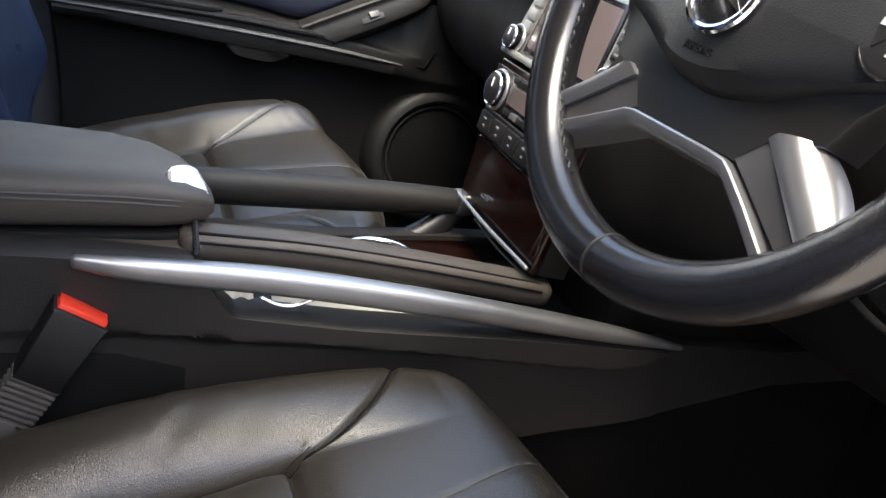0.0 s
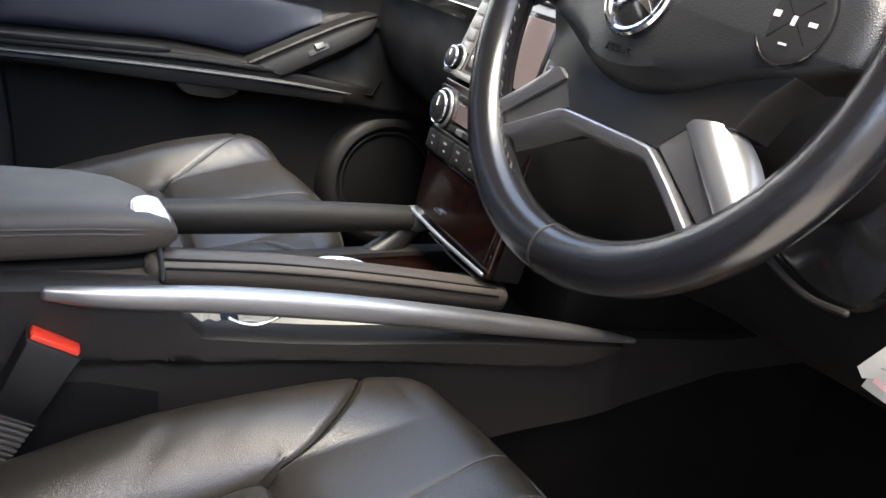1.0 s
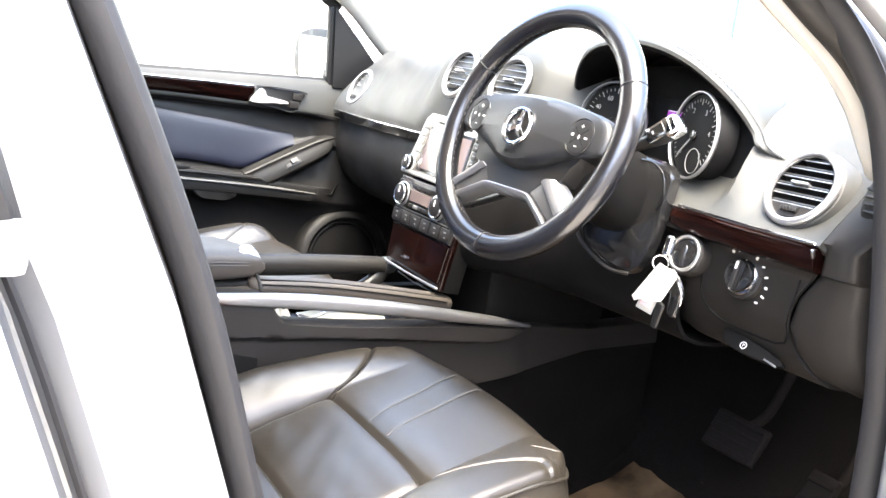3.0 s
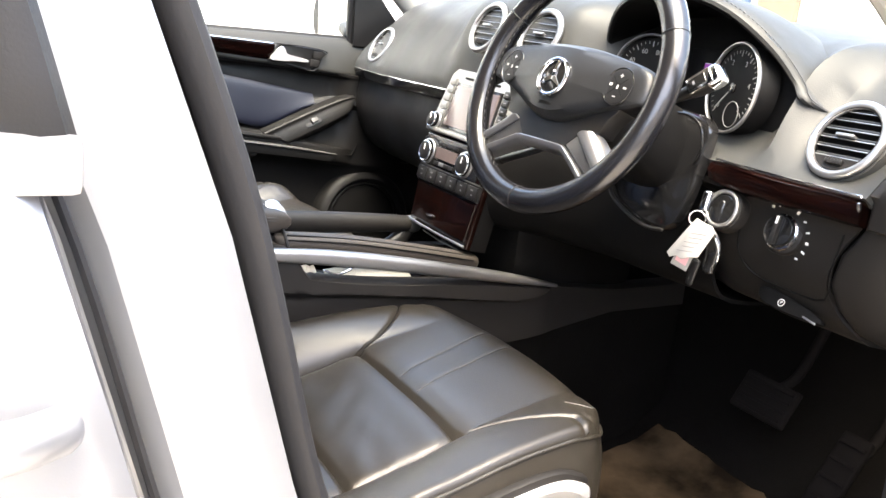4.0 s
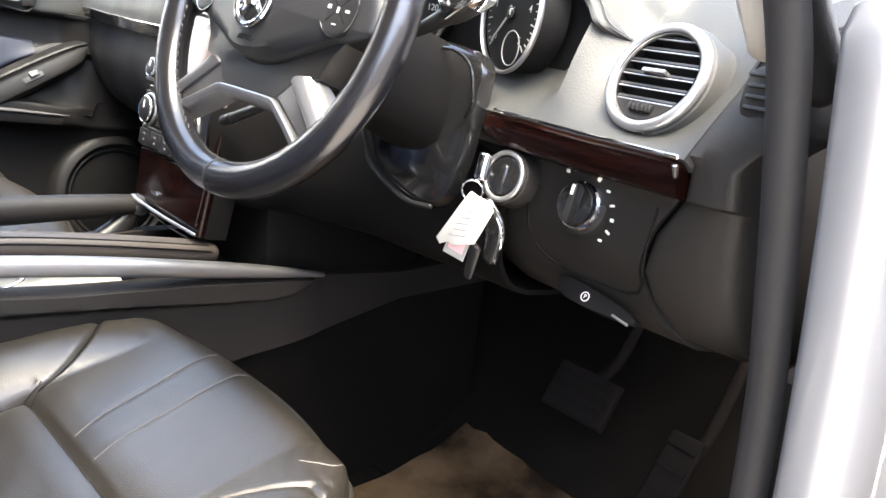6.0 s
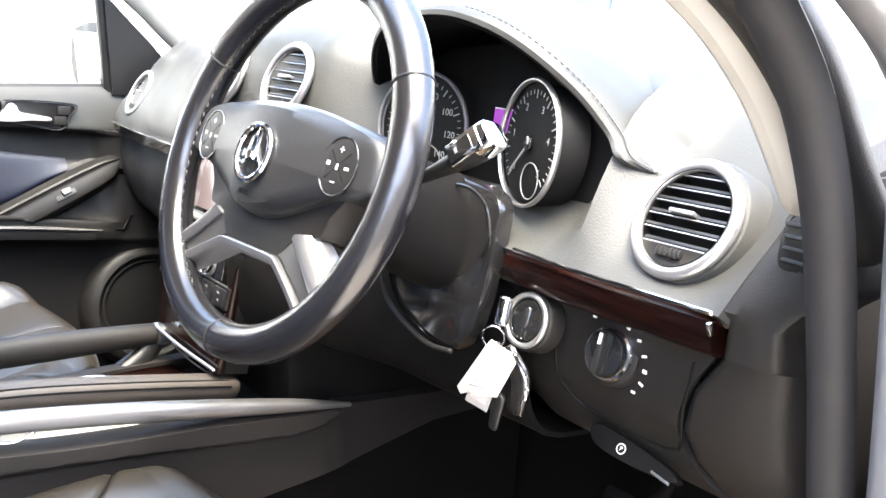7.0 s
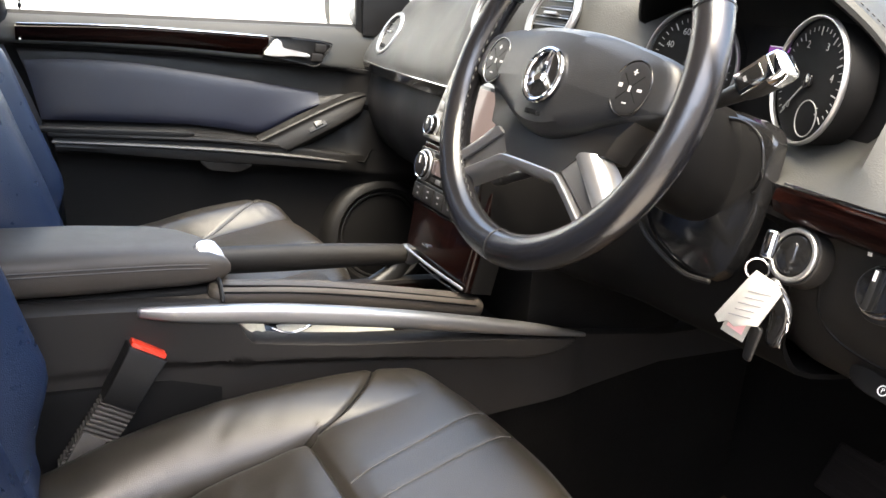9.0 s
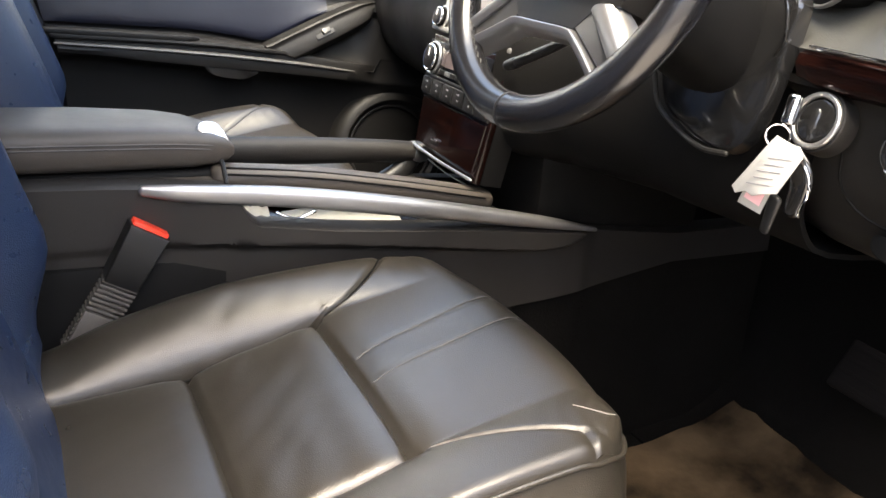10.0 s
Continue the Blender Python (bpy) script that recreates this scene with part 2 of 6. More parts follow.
def skin(grid, thick=0.004, face=(0, 0, 1)):
    """A smooth sheet over rows of points that looks towards face, with its thickness behind it."""
    bm = bmesh.new()
    rows = [[bm.verts.new(p) for p in row] for row in grid]
    for a, b in zip(rows, rows[1:]):
        for i in range(len(a) - 1):
            bm.faces.new((a[i], a[i + 1], b[i + 1], b[i]))
    bm.normal_update()
    side = 1 if sum((f.normal.dot(Vector(face)) * f.calc_area() for f in bm.faces), 0.0) > 0 else -1
    back = [[bm.verts.new(v.co - v.normal * side * thick) for v in row] for row in rows]
    for a, b in zip(back, back[1:]):
        for i in range(len(a) - 1):
            bm.faces.new((b[i], b[i + 1], a[i + 1], a[i]))
    edge = [(rows[0], back[0]), (rows[-1], back[-1]), ([r[0] for r in rows], [r[0] for r in back]), ([r[-1] for r in rows], [r[-1] for r in back])]
    for a, b in edge:
        for i in range(len(a) - 1):
            bm.faces.new((a[i], a[i + 1], b[i + 1], b[i]))
    return bm


def letters(text, size, m, mat, parent, name="lettering", depth=0.0002):
    """Raised letters from the built-in font, as a mesh."""
    c = bpy.data.curves.new(name, "FONT")
    c.body, c.size, c.align_x, c.align_y, c.extrude = text, size, "CENTER", "CENTER", depth
    t = new(name, c)
    me = bpy.data.meshes.new_from_object(t.evaluated_get(bpy.context.evaluated_depsgraph_get()))
    bpy.data.objects.remove(t)
    me.transform(m)
    me.materials.clear()
    me.materials.append(mat)
    ob = new(name, me)
    ob.parent = parent
    return ob


def frame_at(origin, right, up):
    """A pose whose x runs along right, y about along up, and z out of the face."""
    r = Vector(right).normalized()
    z = r.cross(Vector(up)).normalized()
    u = z.cross(r)
    m = Matrix((r, u, z)).transposed().to_4x4()
    m.translation = Vector(origin)
    return m


def lerp(a, b, t):
    return a + (b - a) * t


def interp(x, xs, ys):
    """Smooth steps between keyed values."""
    if x <= xs[0]:
        return ys[0]
    for x0, x1, y0, y1 in zip(xs, xs[1:], ys, ys[1:]):
        if x <= x1:
            t = (x - x0) / (x1 - x0)
            return lerp(y0, y1, t * t * (3 - 2 * t))
    return ys[-1]


def curve(x, xs, ys):
    """A smooth line through keyed values."""
    if x <= xs[0]:
        return ys[0]
    if x >= xs[-1]:
        return ys[-1]
    n = len(xs)
    slope = [(ys[min(i + 1, n - 1)] - ys[max(i - 1, 0)]) / (xs[min(i + 1, n - 1)] - xs[max(i - 1, 0)]) for i in range(n)]
    i = max(k for k in range(n - 1) if xs[k] <= x)
    w = xs[i + 1] - xs[i]
    t = (x - xs[i]) / w
    return ((2 * t**3 - 3 * t * t + 1) * ys[i] + (t**3 - 2 * t * t + t) * w * slope[i]
            + (3 * t * t - 2 * t**3) * ys[i + 1] + (t**3 - t * t) * w * slope[i + 1])

# ---- dashboard ----
# Sections across the car: x, then (y, z) from the windscreen down to the trim line.
DASH_SECTIONS = [
    (-0.80, [(0.80, 0.78), (0.55, 0.775), (0.42, 0.745), (0.34, 0.70), (0.285, 0.648), (0.258, 0.612), (0.250, 0.586)]),
    (-0.67, [(0.80, 0.80), (0.55, 0.80), (0.40, 0.785), (0.315, 0.735), (0.268, 0.666), (0.240, 0.614), (0.232, 0.587)]),
    (-0.45, [(0.80, 0.81), (0.55, 0.81), (0.38, 0.80), (0.285, 0.755), (0.235, 0.686), (0.208, 0.625), (0.203, 0.595)]),
    (-0.24, [(0.80, 0.81), (0.55, 0.82), (0.36, 0.81), (0.260, 0.765), (0.205, 0.695), (0.180, 0.635), (0.176, 0.603)]),
    (-0.15, [(0.80, 0.81), (0.55, 0.825), (0.34, 0.825), (0.230, 0.800), (0.185, 0.745), (0.172, 0.670), (0.170, 0.606)]),
    (0.02, [(0.80, 0.81), (0.55, 0.825), (0.34, 0.83), (0.220, 0.810), (0.180, 0.755), (0.170, 0.690), (0.170, 0.640)]),
    (0.14, [(0.80, 0.81), (0.55, 0.825), (0.34, 0.82), (0.225, 0.800), (0.190, 0.745), (0.180, 0.690), (0.176, 0.630)]),
    (0.21, [(0.80, 0.81), (0.55, 0.815), (0.38, 0.80), (0.290, 0.775), (0.250, 0.710), (0.222, 0.650), (0.205, 0.606)]),
    (0.245, [(0.80, 0.81), (0.55, 0.815), (0.42, 0.80), (0.345, 0.772), (0.312, 0.700), (0.252, 0.640), (0.205, 0.606)]),
    (0.545, [(0.80, 0.80), (0.55, 0.80), (0.42, 0.79), (0.345, 0.762), (0.312, 0.698), (0.250, 0.640), (0.199, 0.607)]),
    (0.58, [(0.80, 0.80), (0.55, 0.80), (0.38, 0.79), (0.290, 0.760), (0.245, 0.700), (0.218, 0.645), (0.198, 0.607)]),
    (0.63, [(0.80, 0.80), (0.55, 0.80), (0.42, 0.785), (0.335, 0.735), (0.268, 0.668), (0.222, 0.627), (0.196, 0.607)]),
    (0.72, [(0.80, 0.795), (0.55, 0.795), (0.42, 0.780), (0.335, 0.733), (0.268, 0.668), (0.222, 0.628), (0.194, 0.609)]),
    (0.80, [(0.80, 0.78), (0.55, 0.78), (0.42, 0.765), (0.335, 0.725), (0.268, 0.668), (0.222, 0.630), (0.194, 0.611)]),
]
DASH_X = [s[0] for s in DASH_SECTIONS]


def dash_section(x, steps=4):
    pts = [(0, interp(x, DASH_X, [s[1][k][0] for s in DASH_SECTIONS]), interp(x, DASH_X, [s[1][k][1] for s in DASH_SECTIONS])) for k in range(7)]
    return [Vector((x, p.y, p.z)) for p in smooth_line(pts, steps)]


dashboard = thing("dashboard", "charcoal grey soft plastic dashboard with dark wood trim", "dashboard")
xs = [-0.80 + 1.60 * k / 80 for k in range(81)]


END_STEP = [0, 4, 8, 10, 12, 14, 17, 20, 24]
END_EDGE = [(0.80, 0.80, 0.78), (0.81, 0.55, 0.780), (0.820, 0.32, 0.765), (0.818, 0.235, 0.745), (0.815, 0.196, 0.730), (0.795, 0.214, 0.710), (0.772, 0.230, 0.680), (0.760, 0.206, 0.640), (0.753, 0.188, 0.611)]


def dash_end(i):
    """The edge of the upper cover by the door: back along the windscreen, forward over a shoulder, down to the trim line."""
    return Vector([interp(i, END_STEP, [p[k] for p in END_EDGE]) for k in range(3)])


rows = [dash_section(x) for x in xs if x < 0.699]
for k in range(13):
    u = k / 12
    row = []
    for i, p in enumerate(dash_section(0.70 + 0.10 * u)):
        e = dash_end(i)
        row.append(Vector((lerp(0.70, e.x, u), lerp(p.y, e.y, u * u), lerp(p.z, e.z, u * u))))
    rows.append(row)
part("upper_panel", skin(rows, 0.02, (0, -0.5, 1)), DASH, dashboard, "grey-green grained upper dashboard cover")


def trim_line(x):
    p = dash_section(x)[-1]
    return p.y, p.z


# lower panel on the driver's side
LOWER = [(0.004, -0.034), (0.020, -0.040), (0.026, -0.080), (0.034, -0.120), (0.054, -0.155), (0.074, -0.185), (0.120, -0.205), (0.30, -0.200)]
grid = []



def lower_point(x, i):
    y0, z0 = trim_line(x)
    dy, dz = LOWER[i]
    bend = interp(x, [0.20, 0.30, 0.45, 0.52, 0.80], [0.03, 0.03, 0.02, 0.0, 0.0])
    return Vector((x, y0 + dy + bend * (1 if i > 1 else 0.3), z0 + dz))


def lower_face(x, z):
    """The lower panel's surface at a place and height."""
    pts = smooth_line([lower_point(x, i) for i in range(len(LOWER))], 3)
    for a, b in zip(pts, pts[1:]):
        if b.z <= z <= a.z:
            return a.lerp(b, (a.z - z) / max(1e-6, a.z - b.z))
    return pts[0] if z > pts[0].z else pts[-1]


END_X = [0.750, 0.740, 0.713, 0.701, 0.706, 0.728, 0.756, 0.775]
for k in range(41):
    grid.append([lower_point(lerp(0.20, END_X[i], k / 40), i) for i in range(len(LOWER))])
part("lower_panel", skin([smooth_line(r, 3) for r in grid], 0.008, (0, -1, 0)), PANEL, dashboard, "black grained lower dashboard panel")
# rounded cover between the panel and the door opening
rows = []
for i in range(12, 24):
    p = dash_end(i)
    xo, yo = interp(p.z, [0.611, 0.65], [0.806, 0.838]), interp(p.z, [0.611, 0.66, 0.73], [0.198, 0.200, 0.192])
    rows.append(smooth_line([p + Vector((-0.008, 0.010, 0)), p + Vector((0.001, 0.001, 0)), Vector((lerp(p.x, xo, 0.35), lerp(p.y, yo, 0.45), p.z)), Vector((lerp(p.x, xo, 0.7), lerp(p.y, yo, 0.85), p.z)), Vector((xo, yo + 0.008, p.z)), Vector((xo + 0.006, yo + 0.075, p.z))], 4))
for i in range(-1, len(LOWER)):
    p = lower_point(END_X[i], i) if i >= 0 else Vector((0.752, trim_line(0.752)[0] + 0.002, trim_line(0.752)[1] - 0.002))
    ahead_y, back_f = max(p.y, 0.22), min(1.0, (i + 1) / 6)
    rows.append(smooth_line([p + Vector((0.001, 0.012, 0)), p + Vector((0.006, 0.002, 0)), p + Vector((0.020, 0.000, 0)), Vector((lerp(p.x, 0.805, 0.65), p.y + 0.012 * back_f, p.z)), Vector((0.802, lerp(p.y + 0.006, ahead_y + 0.045, back_f), p.z)), Vector((0.806, lerp(p.y + 0.06, ahead_y + 0.16, back_f), p.z))], 4))
part("side_cover", skin(rows, 0.006, (0.5, -1, 0)), PANEL, dashboard, "rounded dark cover at the dashboard's end")

# glove box side
GLOVE = [(0.004, -0.016), (0.020, -0.022), (0.012, -0.075), (0.025, -0.13), (0.060, -0.185), (0.13, -0.22), (0.32, -0.22)]
grid = []
for k in range(31):
    x = lerp(-0.795, -0.155, k / 30)
    y0, z0 = trim_line(x)
    grid.append([Vector((x, y0 + dy, z0 + dz)) for dy, dz in GLOVE])
part("glove_box", skin([smooth_line(r, 3) for r in grid], 0.008, (0, -1, 0)), PANEL, dashboard, "dark grey glove box lid")
line_a, line_b = [], []
for k in range(31):
    x = lerp(-0.79, -0.165, k / 30)
    y0, z0 = trim_line(x)
    line_a.append((x, y0 - 0.004, z0 + 0.004))
    line_b.append((x, y0 + 0.002, z0 - 0.016))
part("trim_strip", band(line_a, line_b, 0.010, (0, -1, 0.3)), GLOSS_BLACK, dashboard, "gloss black trim strip")
part("bright_line", tube([line_a[0], line_a[10], line_a[20], line_a[30]], 0.0022, seg=8), CHROME, dashboard, "thin chrome line")

# wood strip on the driver's side
rings = []
for k in range(33):
    x = lerp(0.505, 0.750, k / 32)
    y0, z0 = trim_line(x)
    h = interp(x, [0.505, 0.54, 0.80], [0.030, 0.036, 0.036])
    rings.append([(x, y0 + 0.006, z0), (x, y0 - 0.006, z0 - 0.004), (x, y0 - 0.009, z0 - h * 0.45), (x, y0 - 0.004, z0 - h * 0.85), (x, y0 + 0.006, z0 - h), (x, y0 + 0.03, z0 - h)])
part("wood_trim", loft(rings), WOOD, dashboard, "glossy dark red burr wood trim strip")
y0, z0 = trim_line(0.746)
part("trim_end_clip", box((0.004, 0.005, 0.012), pose(0.749, y0 - 0.009, z0 - 0.009, 20, 0, 0), 0.001), CHROME, dashboard)
part("upper_groove", tube([(0.515, 0.195, 0.610), (0.60, 0.189, 0.610), (0.69, 0.188, 0.611), (0.747, 0.187, 0.612)], 0.0022, seg=8), CHROME, dashboard, "bright edge above the wood")

# end face by the door
end = [(0.26, 0.585), (0.245, 0.64), (0.25, 0.69), (0.30, 0.735), (0.40, 0.765), (0.50, 0.73), (0.48, 0.55), (0.42, 0.42), (0.34, 0.40), (0.29, 0.48)]
m = Matrix(((0, 0, 1, 0.806), (1, 0, 0, 0), (0, 1, 0, 0), (0, 0, 0, 1)))
part("end_cap", plate(outline(end, 4), 0.02, m, 0.006), PANEL, dashboard, "dark end cap of the dashboard")
m = frame_at((0.803, 0.2055, 0.676), (1, -0.25, 0.05), (0.3, -0.04, 1))
part("side_grille", plate(outline([(-0.021, -0.020), (0.019, -0.020), (0.022, 0.014), (0.004, 0.022), (-0.018, 0.014)], 4), 0.006, m, 0.002), BLACK, dashboard, "small black demister grille")
for k in range(4):
    part("grille_slat", box((0.036, 0.0032, 0.004), m @ pose(0.001, -0.013 + 0.009 * k, 0.001, -20, 0, 0), 0.001), PANEL, dashboard)

# middle lower body behind the stack
part("centre_support", box((0.27, 0.30, 0.36), pose(-0.02, 0.32, 0.45), 0.02), SATIN_BLACK, dashboard)
knee = []
for k in range(17):
    x = lerp(0.075, 0.52, k / 16)
    knee.append([Vector((x, y + interp(x, [0.075, 0.15, 0.30, 0.52], [-0.100, -0.040, 0.0, 0.02]), z)) for y, z in ((0.235, 0.60), (0.205, 0.55), (0.20, 0.47), (0.215, 0.42), (0.26, 0.39), (0.40, 0.375))])
part("knee_panel", skin([smooth_line(r, 3) for r in knee], 0.006, (0, -1, 0)), SATIN_BLACK, dashboard, "matt black knee panel under the wheel")

# ---- instrument cluster ----
cluster = thing("instrument_cluster", "twin-dial instrument cluster under an arched hood", "instrument cluster")
HOOD = [(0.186, 0.285, 0.675), (0.185, 0.252, 0.735), (0.225, 0.218, 0.785), (0.278, 0.199, 0.815), (0.350, 0.190, 0.827), (0.412, 0.191, 0.826), (0.478, 0.204, 0.806), (0.533, 0.232, 0.766), (0.568, 0.250, 0.727), (0.590, 0.246, 0.706), (0.612, 0.288, 0.686)]
lip = smooth_line(HOOD, 5)


def hood_rows(steps):
    made = []
    for out, back in steps:
        row = []
        for p in lip:
            d = Vector((p.x - 0.392, 0, p.z - 0.66)).normalized()
            row.append(p + d * out + Vector((0, back, 0)))
        made.append(row)
    return made


part("hood_lining", skin(hood_rows(((-0.006, 0.14), (-0.008, 0.05), (-0.004, 0.005), (0.0, 0.0015))), 0.002, (0, -0.2, -1)), SATIN_BLACK, cluster, "dark lining under the hood")
part("hood", skin(hood_rows(((0.001, 0.0), (0.006, 0.001), (0.010, 0.006), (0.012, 0.04), (0.004, 0.12), (-0.02, 0.22))), 0.002, (0, 0.1, 1)), DASH, cluster, "leather-look arched cluster hood")
bm = bmesh.new()
for i in range(0, len(lip) - 1):
    for s in (0.25, 0.75):
        p = lip[i].lerp(lip[i + 1], s)
        d = Vector((p.x - 0.392, 0, p.z - 0.66)).normalized()
        t = (lip[i + 1] - lip[i]).normalized()
        c = frame_at(p + d * 0.0125 + Vector((0, 0.008, 0)), t, d)
        bmesh.ops.create_cube(bm, size=1, matrix=c @ Matrix.Diagonal((0.004, 0.0012, 0.0012, 1)))
part("hood_stitching", bm, STITCH, cluster)
TILT = 0.10
GU = Vector((0, math.sin(TILT), math.cos(TILT)))


def gauge_frame(x, y, z):
    return frame_at((x, y, z), (1, 0, 0), GU)


back = [(0.205, 0.66), (0.21, 0.72), (0.24, 0.77), (0.30, 0.795), (0.392, 0.805), (0.48, 0.795), (0.545, 0.76), (0.58, 0.70), (0.57, 0.65), (0.50, 0.628), (0.392, 0.62), (0.28, 0.628)]
m = gauge_frame(0.392, 0.272, 0.70)
part("face_panel", plate([((x - 0.392), (z - 0.70) / math.cos(TILT)) for x, z in back], 0.02, m, 0.004), SATIN_BLACK, cluster, "dark brown-black cluster face")
part("display", plate([(-0.035, -0.048), (0.035, -0.048), (0.035, 0.055), (-0.035, 0.055)], 0.003, m @ pose(0, 0, 0.003), 0.001), SATIN_BLACK, cluster)
part("lit_field", plate([(-0.022, -0.012), (0.022, -0.012), (0.022, 0.014), (-0.022, 0.014)], 0.002, m @ pose(0.020, 0.020, 0.0052), 0.0005), PURPLE, cluster, "purple lit display field")
part("display_mark", box((0.030, 0.0012, 0.001), m @ pose(0.014, 0.034, 0.005), 0), MARK, cluster)


def gauge(x, y, z, numerals, needle):
    lean = 0.25 if x < 0.392 else -0.32
    gm = frame_at((x, y, z), (1, lean, 0), (0, 0.10, 1)) @ Matrix.Scale(1.085, 4)
    g = part("gauge", plate(circle(0.057), 0.030, gm, 0.002), SATIN_BLACK, cluster, "round black dial with white figures")
    part("gauge_ring", ring(0.0590, 0.0019, gm @ pose(0, 0, 0.003), flat=1.6), SILVER, g, "satin silver dial ring")
    a0, a1 = radians(225), radians(-45)
    for k in range(33):
        a = lerp(a0, a1, k / 32)
        long = 0.008 if k % 4 == 0 else 0.004
        c = gm @ pose(0, 0, 0.0012, 0, 0, math.degrees(a)) @ pose(0.050 - long / 2, 0, 0)
        part("tick", box((long, 0.0012 if k % 4 == 0 else 0.0007, 0.0006), c, 0), DIAL_MARK, g)
    for k, t in enumerate(numerals):
        a = lerp(a0, a1, k / max(1, len(numerals) - 1))
        letters(t, 0.010, gm @ pose(0.036 * math.cos(a), 0.036 * math.sin(a), 0.0015), DIAL_MARK, g, "figure")
    part("needle", box((0.050, 0.0016, 0.0012), gm @ pose(0, 0, 0.003, 0, 0, math.degrees(lerp(a0, a1, needle))) @ pose(0.018, 0, 0), 0.0004), DIAL_MARK, g)
    part("needle_hub", plate(circle(0.007, 20), 0.004, gm @ pose(0, 0, 0.005), 0.001), GLOSS_BLACK, g)
    part("small_dial", ring(0.017, 0.0006, gm @ pose(0.010, -0.034, 0.001), 30, 6), DIAL_MARK, g)
    return g


gauge(0.478, 0.243, 0.707, ["0", "1", "2", "3", "4", "5"], 0.0)
gauge(0.304, 0.238, 0.703, ["0", "20", "40", "60", "80", "100", "120", "140"], 0.0)

# ---- air vents ----


def air_vent(m, r=0.050, name="air_vent", label="round air vent with satin silver ring and black slats", slats=6):
    v = thing(name, label, "air vent", "dashboard air vents")
    part("ring", ring(r + 0.005, 0.0060, m @ pose(0, 0, 0.002), 56, 12, 0.9), SILVER, v, "satin silver vent ring")
    bm = loft([[m @ Vector((x, y, z)) for x, y in circle(rr)] for rr, z in ((r, 0.006), (r * 0.98, -0.01), (r * 0.9, -0.035), (0.004, -0.038))], caps=False)
    part("well", bm, SATIN_BLACK, v)
    for k in range(slats):
        y = lerp(-0.55, 0.86, k / (slats - 1)) * r
        half = math.sqrt(max(0.0, 1 - (y / r) ** 2)) * r * 0.98
        if half > 0.006:
            part("slat", box((2 * half, 0.0035, 0.018), m @ pose(0, y, -0.008, -22, 0, 0), 0.001), BLACK, v)
            part("slat_edge", box((2 * half * 0.96, 0.0014, 0.0016), m @ pose(0, y - 0.0005, 0.0012, -22, 0, 0), 0.0005), SILVER, v)
    part("tab", box((0.028, 0.0042, 0.010), m @ pose(-0.004, 0.10 * r, 0.002), 0.0015), SILVER, v, "silver adjuster tab")
    lower = [(x, y) for x, y in circle(r * 0.97, 60) if y < -0.52 * r]
    part("lower_plate", plate(lower, 0.008, m @ pose(0, 0, 0.002), 0.001), PANEL, v)
    part("thumbwheel", box((0.028, 0.008, 0.008), m @ pose(0, -0.72 * r, 0.003), 0.003), BLACK, v)
    for k in range(5):
        part("thumb_rib", box((0.0016, 0.0085, 0.009), m @ pose(-0.010 + 0.005 * k, -0.72 * r, 0.0034), 0.0004), PANEL, v)
    return v


vm = frame_at((0.680, 0.236, 0.6686), (1, -0.10, 0.037), (0, 0.54, 1))
outer_vent = air_vent(vm, 0.0452)
part("housing", loft([[vm @ Vector((x, y, z)) for x, y in circle(rr, 48)] for rr, z in ((0.0520, -0.001), (0.0575, -0.003), (0.0605, -0.012), (0.064, -0.080))], caps=False), DASH, outer_vent, "soft grey collar round the vent")
air_vent(frame_at((-0.684, 0.268, 0.657), (1, -0.08, 0), (0, 0.53, 1)), 0.041)
air_vent(frame_at((0.088, 0.180, 0.740), (1, 0.05, 0), (0, 0.40, 0.92)), 0.042)
air_vent(frame_at((-0.078, 0.180, 0.742), (1, -0.05, 0), (0, 0.40, 0.92)), 0.042)

# ---- centre stack ----
stack = thing("centre_stack", "centre control stack with screen, silver knobs and dark wood", "control panel")
SB, ST = Vector((-0.027, 0.082, 0.352)), Vector((-0.027, 0.113, 0.530))
sm = frame_at(SB, (1, 0, 0), ST - SB)
L = (ST - SB).length
body = [(-0.107, 0.0), (0.107, 0.0), (0.120, L), (-0.122, L)]
part("stack_body", plate(body, 0.035, sm @ pose(0, 0, -0.010), 0.006), SATIN_BLACK, stack)
part("fascia", plate(body, 0.010, sm, 0.005), WOOD, stack, "glossy dark red wood fascia")
part("lower_rail", tube([sm @ Vector((-0.103, 0.006, 0.004)), sm @ Vector((0, 0.004, 0.005)), sm @ Vector((0.104, 0.005, 0.004))], 0.0026, seg=8), SILVER, stack, "bright line below the flap")
part("second_rail", tube([sm @ Vector((-0.045, -0.004, 0.000)), sm @ Vector((0.02, -0.007, 0.001)), sm @ Vector((0.085, -0.006, 0.000))], 0.0013, seg=8), DOOR_SATIN, stack, "second thin line")
part("ashtray_flap", plate([(-0.098, 0.014), (0.098, 0.014), (0.106, 0.084), (-0.108, 0.084)], 0.004, sm @ pose(0, 0, 0.003), 0.003), WOOD, stack, "wood covered flap")
part("flap_tab", box((0.020, 0.0045, 0.004), sm @ pose(-0.030, 0.030, 0.005), 0.001), CHROME, stack)
part("switch_bar", plate([(-0.112, 0.088), (0.108, 0.088), (0.112, 0.118), (-0.115, 0.118)], 0.004, sm @ pose(0, 0, 0.004), 0.002), BLACK, stack)
part("bar_line", box((0.215, 0.0016, 0.002), sm @ pose(-0.002, 0.1195, 0.004), 0), SILVER, stack)
